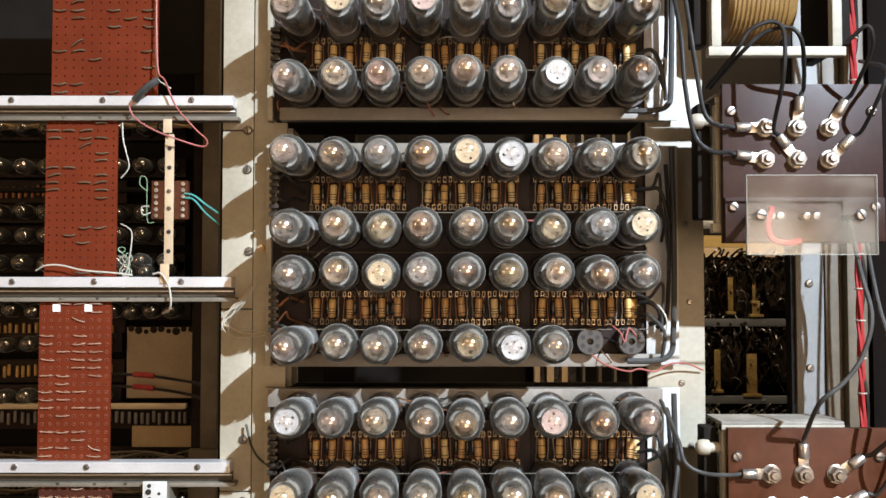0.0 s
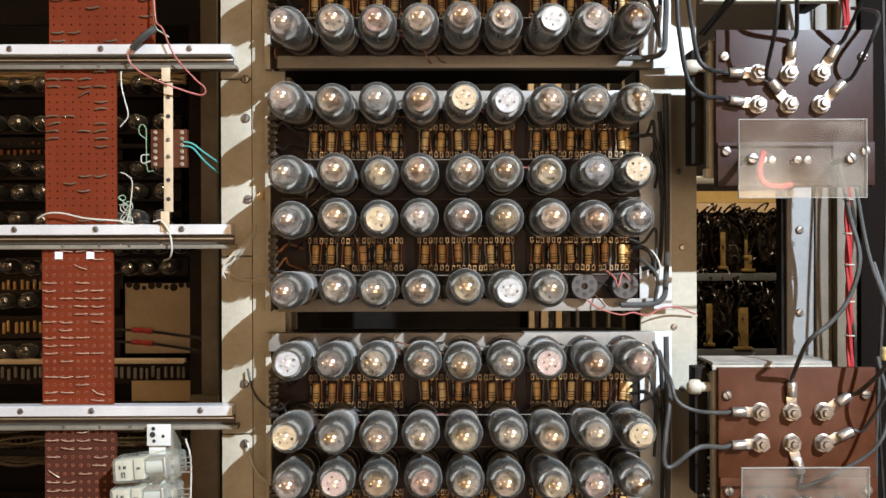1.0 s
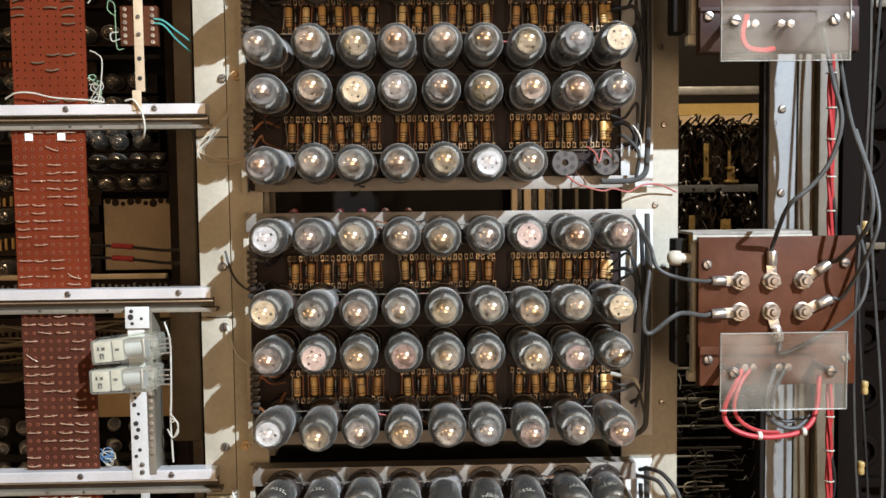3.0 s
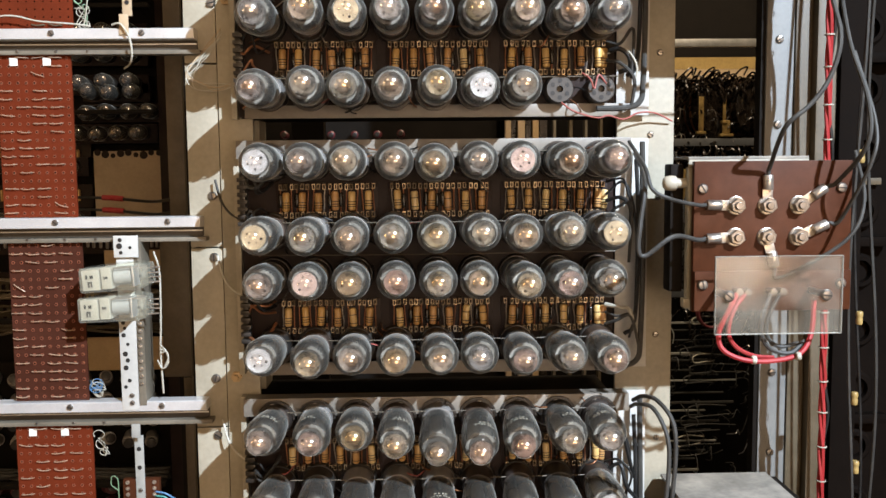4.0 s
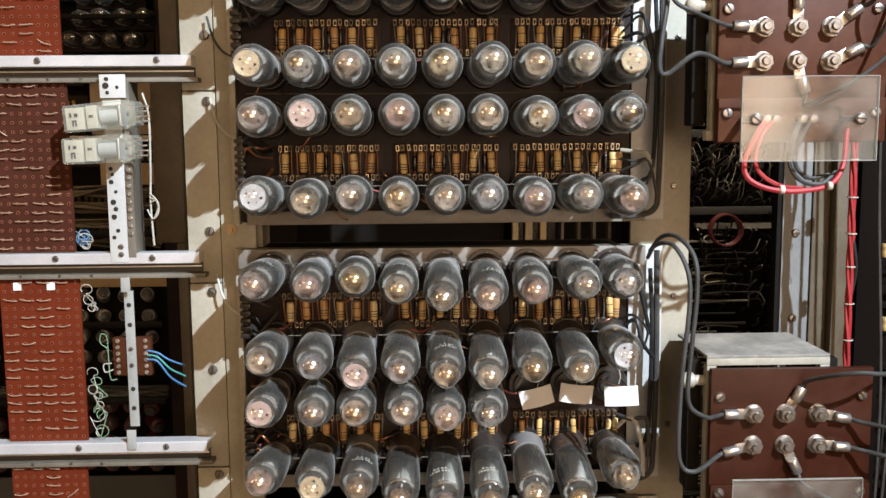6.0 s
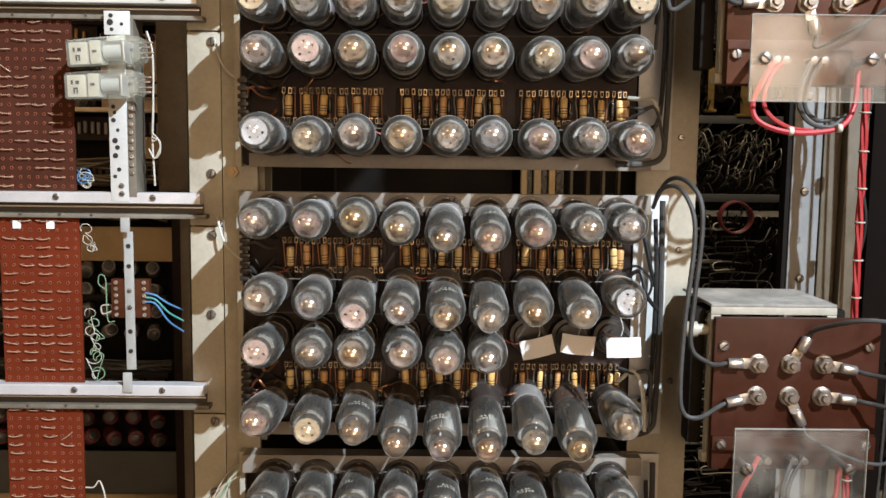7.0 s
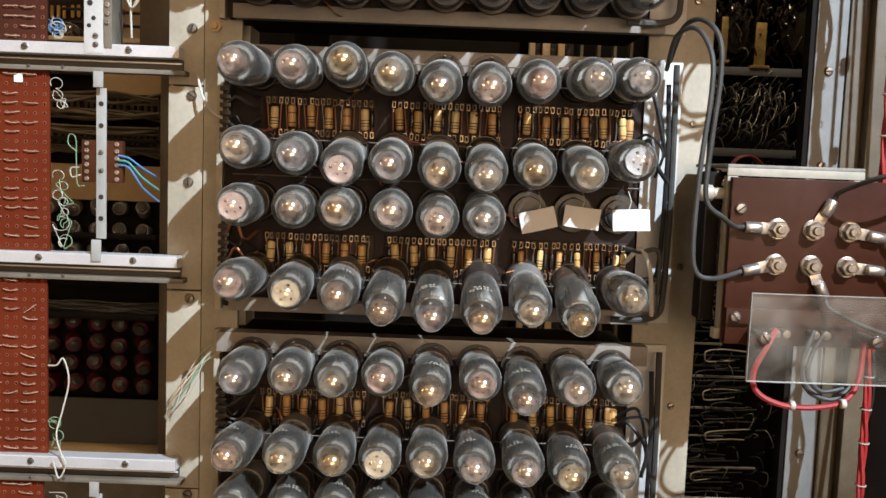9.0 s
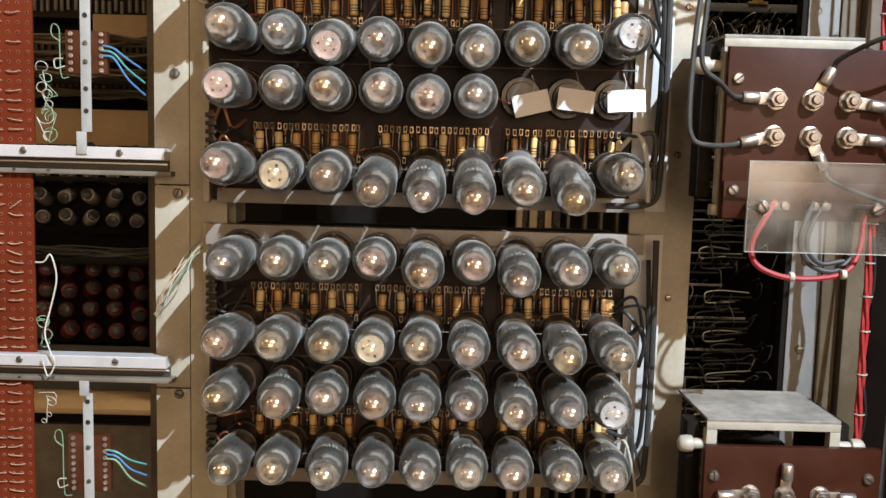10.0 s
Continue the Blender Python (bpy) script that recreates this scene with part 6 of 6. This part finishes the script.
for z, up in ((1.425, 0.0), (1.402, 0.004)):
    strand("probe_lead", [(-0.66, 1.71, z + 0.004), (-0.60, 1.705, z + 0.003), (-0.55, 1.70, z), (-0.48, 1.66, z - 0.004), (-0.40, 1.5, z + 0.006), (-0.33, 1.25, z + 0.02)], 0.0028, BLACK_RUBBER, "black test lead with a red sleeve", "wire")
    strand("red_sleeve", [(-0.585, 1.703, z + 0.003), (-0.565, 1.702, z + 0.002), (-0.545, 1.699, z)], 0.0052, RED_WIRE, "red sleeve on a black test lead", "sleeve")
bench = thing("bench_box", (-0.75, 1.80, 0.2), "low buff metal bench box behind the rack", "bench")
slab("box_top", TAN, -1.2, -0.40, 1.62, 1.795, 0.622, 0.632, bench, bevel=0.001)
slab("box_front", LIP, -1.2, -0.40, 1.66, 1.795, 0.30, 0.590, bench, bevel=0.002)
slab("box_panel", PANEL_BLUE, -1.2, -0.40, 1.735, 1.740, 0.6325, 0.718, bench)
slab("box_band", BLACK, -1.2, -0.40, 1.665, 1.795, 0.592, 0.620, bench)

# right-hand rear rack: coils, cross rails and bare wiring
coil_rack = thing("coil_rack", (0.62, 1.83, 0), "dark rack of varnished coils behind the front rack", "rack")
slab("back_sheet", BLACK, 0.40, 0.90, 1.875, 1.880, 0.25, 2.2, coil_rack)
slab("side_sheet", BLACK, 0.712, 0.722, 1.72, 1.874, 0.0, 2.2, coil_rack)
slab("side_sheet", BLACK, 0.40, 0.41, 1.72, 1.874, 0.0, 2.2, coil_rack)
slab("cream_header", OCHRE, 0.41, 0.71, 1.868, 1.872, 1.676, 1.700, coil_rack)
slab("cream_header", BUFF, 0.41, 0.71, 1.865, 1.872, 1.655, 1.675, coil_rack)
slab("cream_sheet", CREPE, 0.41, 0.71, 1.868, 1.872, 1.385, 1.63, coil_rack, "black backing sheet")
for z in (1.716, 1.523, 1.372, 1.222):
    slab("cross_rail", PANEL_BLUE if z < 1.7 else STEEL, 0.41, 0.711, 1.765, 1.775, z - 0.0075, z + 0.0075, coil_rack, bevel=0.001)
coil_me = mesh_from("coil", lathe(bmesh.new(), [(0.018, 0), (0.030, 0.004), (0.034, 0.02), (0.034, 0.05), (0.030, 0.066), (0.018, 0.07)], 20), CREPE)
wrap_me = mesh_from("coil_wrap", lathe(bmesh.new(), [(0.0345, 0.016), (0.0355, 0.02), (0.0345, 0.024)], 20, cap=False), COPPER)
fresh = None
for z in (1.592, 1.452):
    for x, s in ((0.455, 0.9), (0.572, 1.0), (0.660, 0.85), (0.690, 0.8)):
        m = pose(x, 1.845, z, 0, 0, rnd.uniform(-12, 12)) @ Matrix.Diagonal((0.9, 1, 1.25, 1))
        if fresh is None:
            fresh = thing("coil_unit", (0, 0, 0), "dark varnished coil in the rear rack", "coil", "coils of the rear rack")
            put("coil", coil_me, fresh, Matrix())
            put("coil_wrap", wrap_me, fresh, Matrix())
            put("coil_wrap", wrap_me, fresh, Matrix.Translation((0, -0.024, 0)))
            fresh.matrix_basis = m
        else:
            copy_thing(fresh, m)
for x, w, z0, z1 in ((0.5385, 0.012, 1.392, 1.470), (0.606, 0.020, 1.384, 1.462), (0.566, 0.010, 1.545, 1.612), (0.616, 0.015, 1.540, 1.566), (0.612, 0.006, 1.566, 1.606)):
    slab("brass_bracket", BRASS, x - w / 2, x + w / 2, 1.766, 1.769, z0, z1, coil_rack, "bright brass bracket", bevel=0.001)
    slab("bracket_foot", BRASS, x - w * 0.9, x + w * 0.9, 1.762, 1.775, z0 - 0.006, z0 - 0.0005, coil_rack, bevel=0.001)
for z0, z1, material, count, r in ((1.65, 1.61, CREPE, 110, 0.0019), (1.62, 1.54, CREPE, 60, 0.0017), (1.515, 1.475, CREPE, 110, 0.0019), (1.48, 1.40, CREPE, 60, 0.0017), (1.62, 1.40, TIN, 26, 0.0006), (1.35, 1.27, WHITE_WIRE, 60, 0.0006), (1.345, 1.23, GREY_RUBBER, 90, 0.0013), (1.21, 1.10, CREPE, 60, 0.0016), (1.20, 0.55, GREY_RUBBER, 120, 0.0011), (1.20, 0.55, STEEL, 40, 0.0008)):
    bm = bmesh.new()
    q = random.Random(int(z0 * 999) + count)
    for n in range(count):
        x, z = q.uniform(0.49, 0.69), q.uniform(z1, z0)
        a, b = q.uniform(-0.03, 0.03), q.uniform(-0.03, 0.03)
        pts = [(x, 1.80, z), (x + a * 0.5, 1.775 + q.uniform(-0.012, 0.01), z + 0.012 + b * 0.3), (x + a, 1.775 + q.uniform(-0.012, 0.01), z + b), (x + a * 1.2, 1.80, z + b - 0.012)]
        sweep(bm, spline([(min(0.70, max(0.42, u)), v, w) for u, v, w in pts], 4), r, 5)
    tagged(part("coil_wiring", bm, material, None), "tangled fine wiring of the coil rack", "wiring", kind="stuff")
for j in range(30):
    q = random.Random(700 + j)
    z = 1.165 - j * 0.0205 + q.uniform(-0.004, 0.004)
    ob = slab("cross_strip", GREY_RUBBER if j % 3 else PALE, 0.42, q.uniform(0.56, 0.66), 1.772, 1.778, z - q.uniform(0.001, 0.0035), z + 0.001, None, bevel=0.0004)
    tagged(ob, "dull metal strip reaching across the coil rack", "strip", "cross strips of the coil rack")
    x = q.uniform(0.46, 0.52)
    strand("wire_riser", [(x, 1.770, z + 0.026), (x + q.uniform(-0.006, 0.006), 1.766, z + 0.012), (x + q.uniform(-0.004, 0.004), 1.768, z - 0.006)], 0.0011, PALE, "bare upright wire between the strips of the coil rack", "wire", group="cross wires of the coil rack")
    if q.random() < 0.75:
        a, w, h = q.uniform(0.51, 0.56), q.uniform(0.05, 0.11), q.uniform(0.010, 0.022)
        strand("wire_hook", [(a + w, 1.775, z + 0.012 + q.uniform(-0.004, 0.004)), (a + w * 0.4, 1.768, z + 0.013), (a + 0.004, 1.762, z + 0.010), (a, 1.760, z + 0.010 - h * 0.5), (a + 0.006, 1.763, z + 0.010 - h), (a + w * 0.5, 1.768, z + 0.011 - h), (a + w * q.uniform(0.7, 1.2), 1.775, z + 0.010 - h + q.uniform(-0.004, 0.004))], 0.0014, WHITE_WIRE if j % 4 == 0 else GREY_RUBBER, "bent wire hook in the coil rack", "wire", group="cross wires of the coil rack")
ring = [(0.590 + 0.030 * math.cos(a * 0.5), 1.76 - 0.002 * a * 0.3, 1.186 + 0.030 * math.sin(a * 0.5)) for a in range(0, 40)]
strand("hanging_coil", ring, 0.0024, CAP_RED, "coil of reddish wire hanging in the rack", "wire coil", steps=2)
slab_ob = tagged(slab("white_shelf", PALE, 0.54, 0.69, 1.772, 1.79, 1.186, 1.197), "pale strip lying on a rail of the coil rack", "strip")

# strips seen through the gaps between the chassis
for x, w, y, material in ((0.178, 0.010, 1.70, BUFF), (0.189, 0.008, 1.71, CREPE), (0.203, 0.013, 1.70, BUFF), (0.217, 0.009, 1.71, CREPE), (0.230, 0.011, 1.70, TAN), (0.246, 0.014, 1.71, CREPE), (0.268, 0.005, 1.712, LIP), (0.299, 0.006, 1.712, DRAB), (0.328, 0.005, 1.712, LIP), (0.357, 0.005, 1.712, DRAB)):
    ob = slab("rear_strip", material, x - w / 2, x + w / 2, y, y + 0.02, 0.0, 2.1)
    tagged(ob, "upright strip of a frame far behind the rack", "strip")
mid = thing("rear_partition", (-0.08, 1.73, 0), "dark steel partition behind the chassis gaps", "panel")
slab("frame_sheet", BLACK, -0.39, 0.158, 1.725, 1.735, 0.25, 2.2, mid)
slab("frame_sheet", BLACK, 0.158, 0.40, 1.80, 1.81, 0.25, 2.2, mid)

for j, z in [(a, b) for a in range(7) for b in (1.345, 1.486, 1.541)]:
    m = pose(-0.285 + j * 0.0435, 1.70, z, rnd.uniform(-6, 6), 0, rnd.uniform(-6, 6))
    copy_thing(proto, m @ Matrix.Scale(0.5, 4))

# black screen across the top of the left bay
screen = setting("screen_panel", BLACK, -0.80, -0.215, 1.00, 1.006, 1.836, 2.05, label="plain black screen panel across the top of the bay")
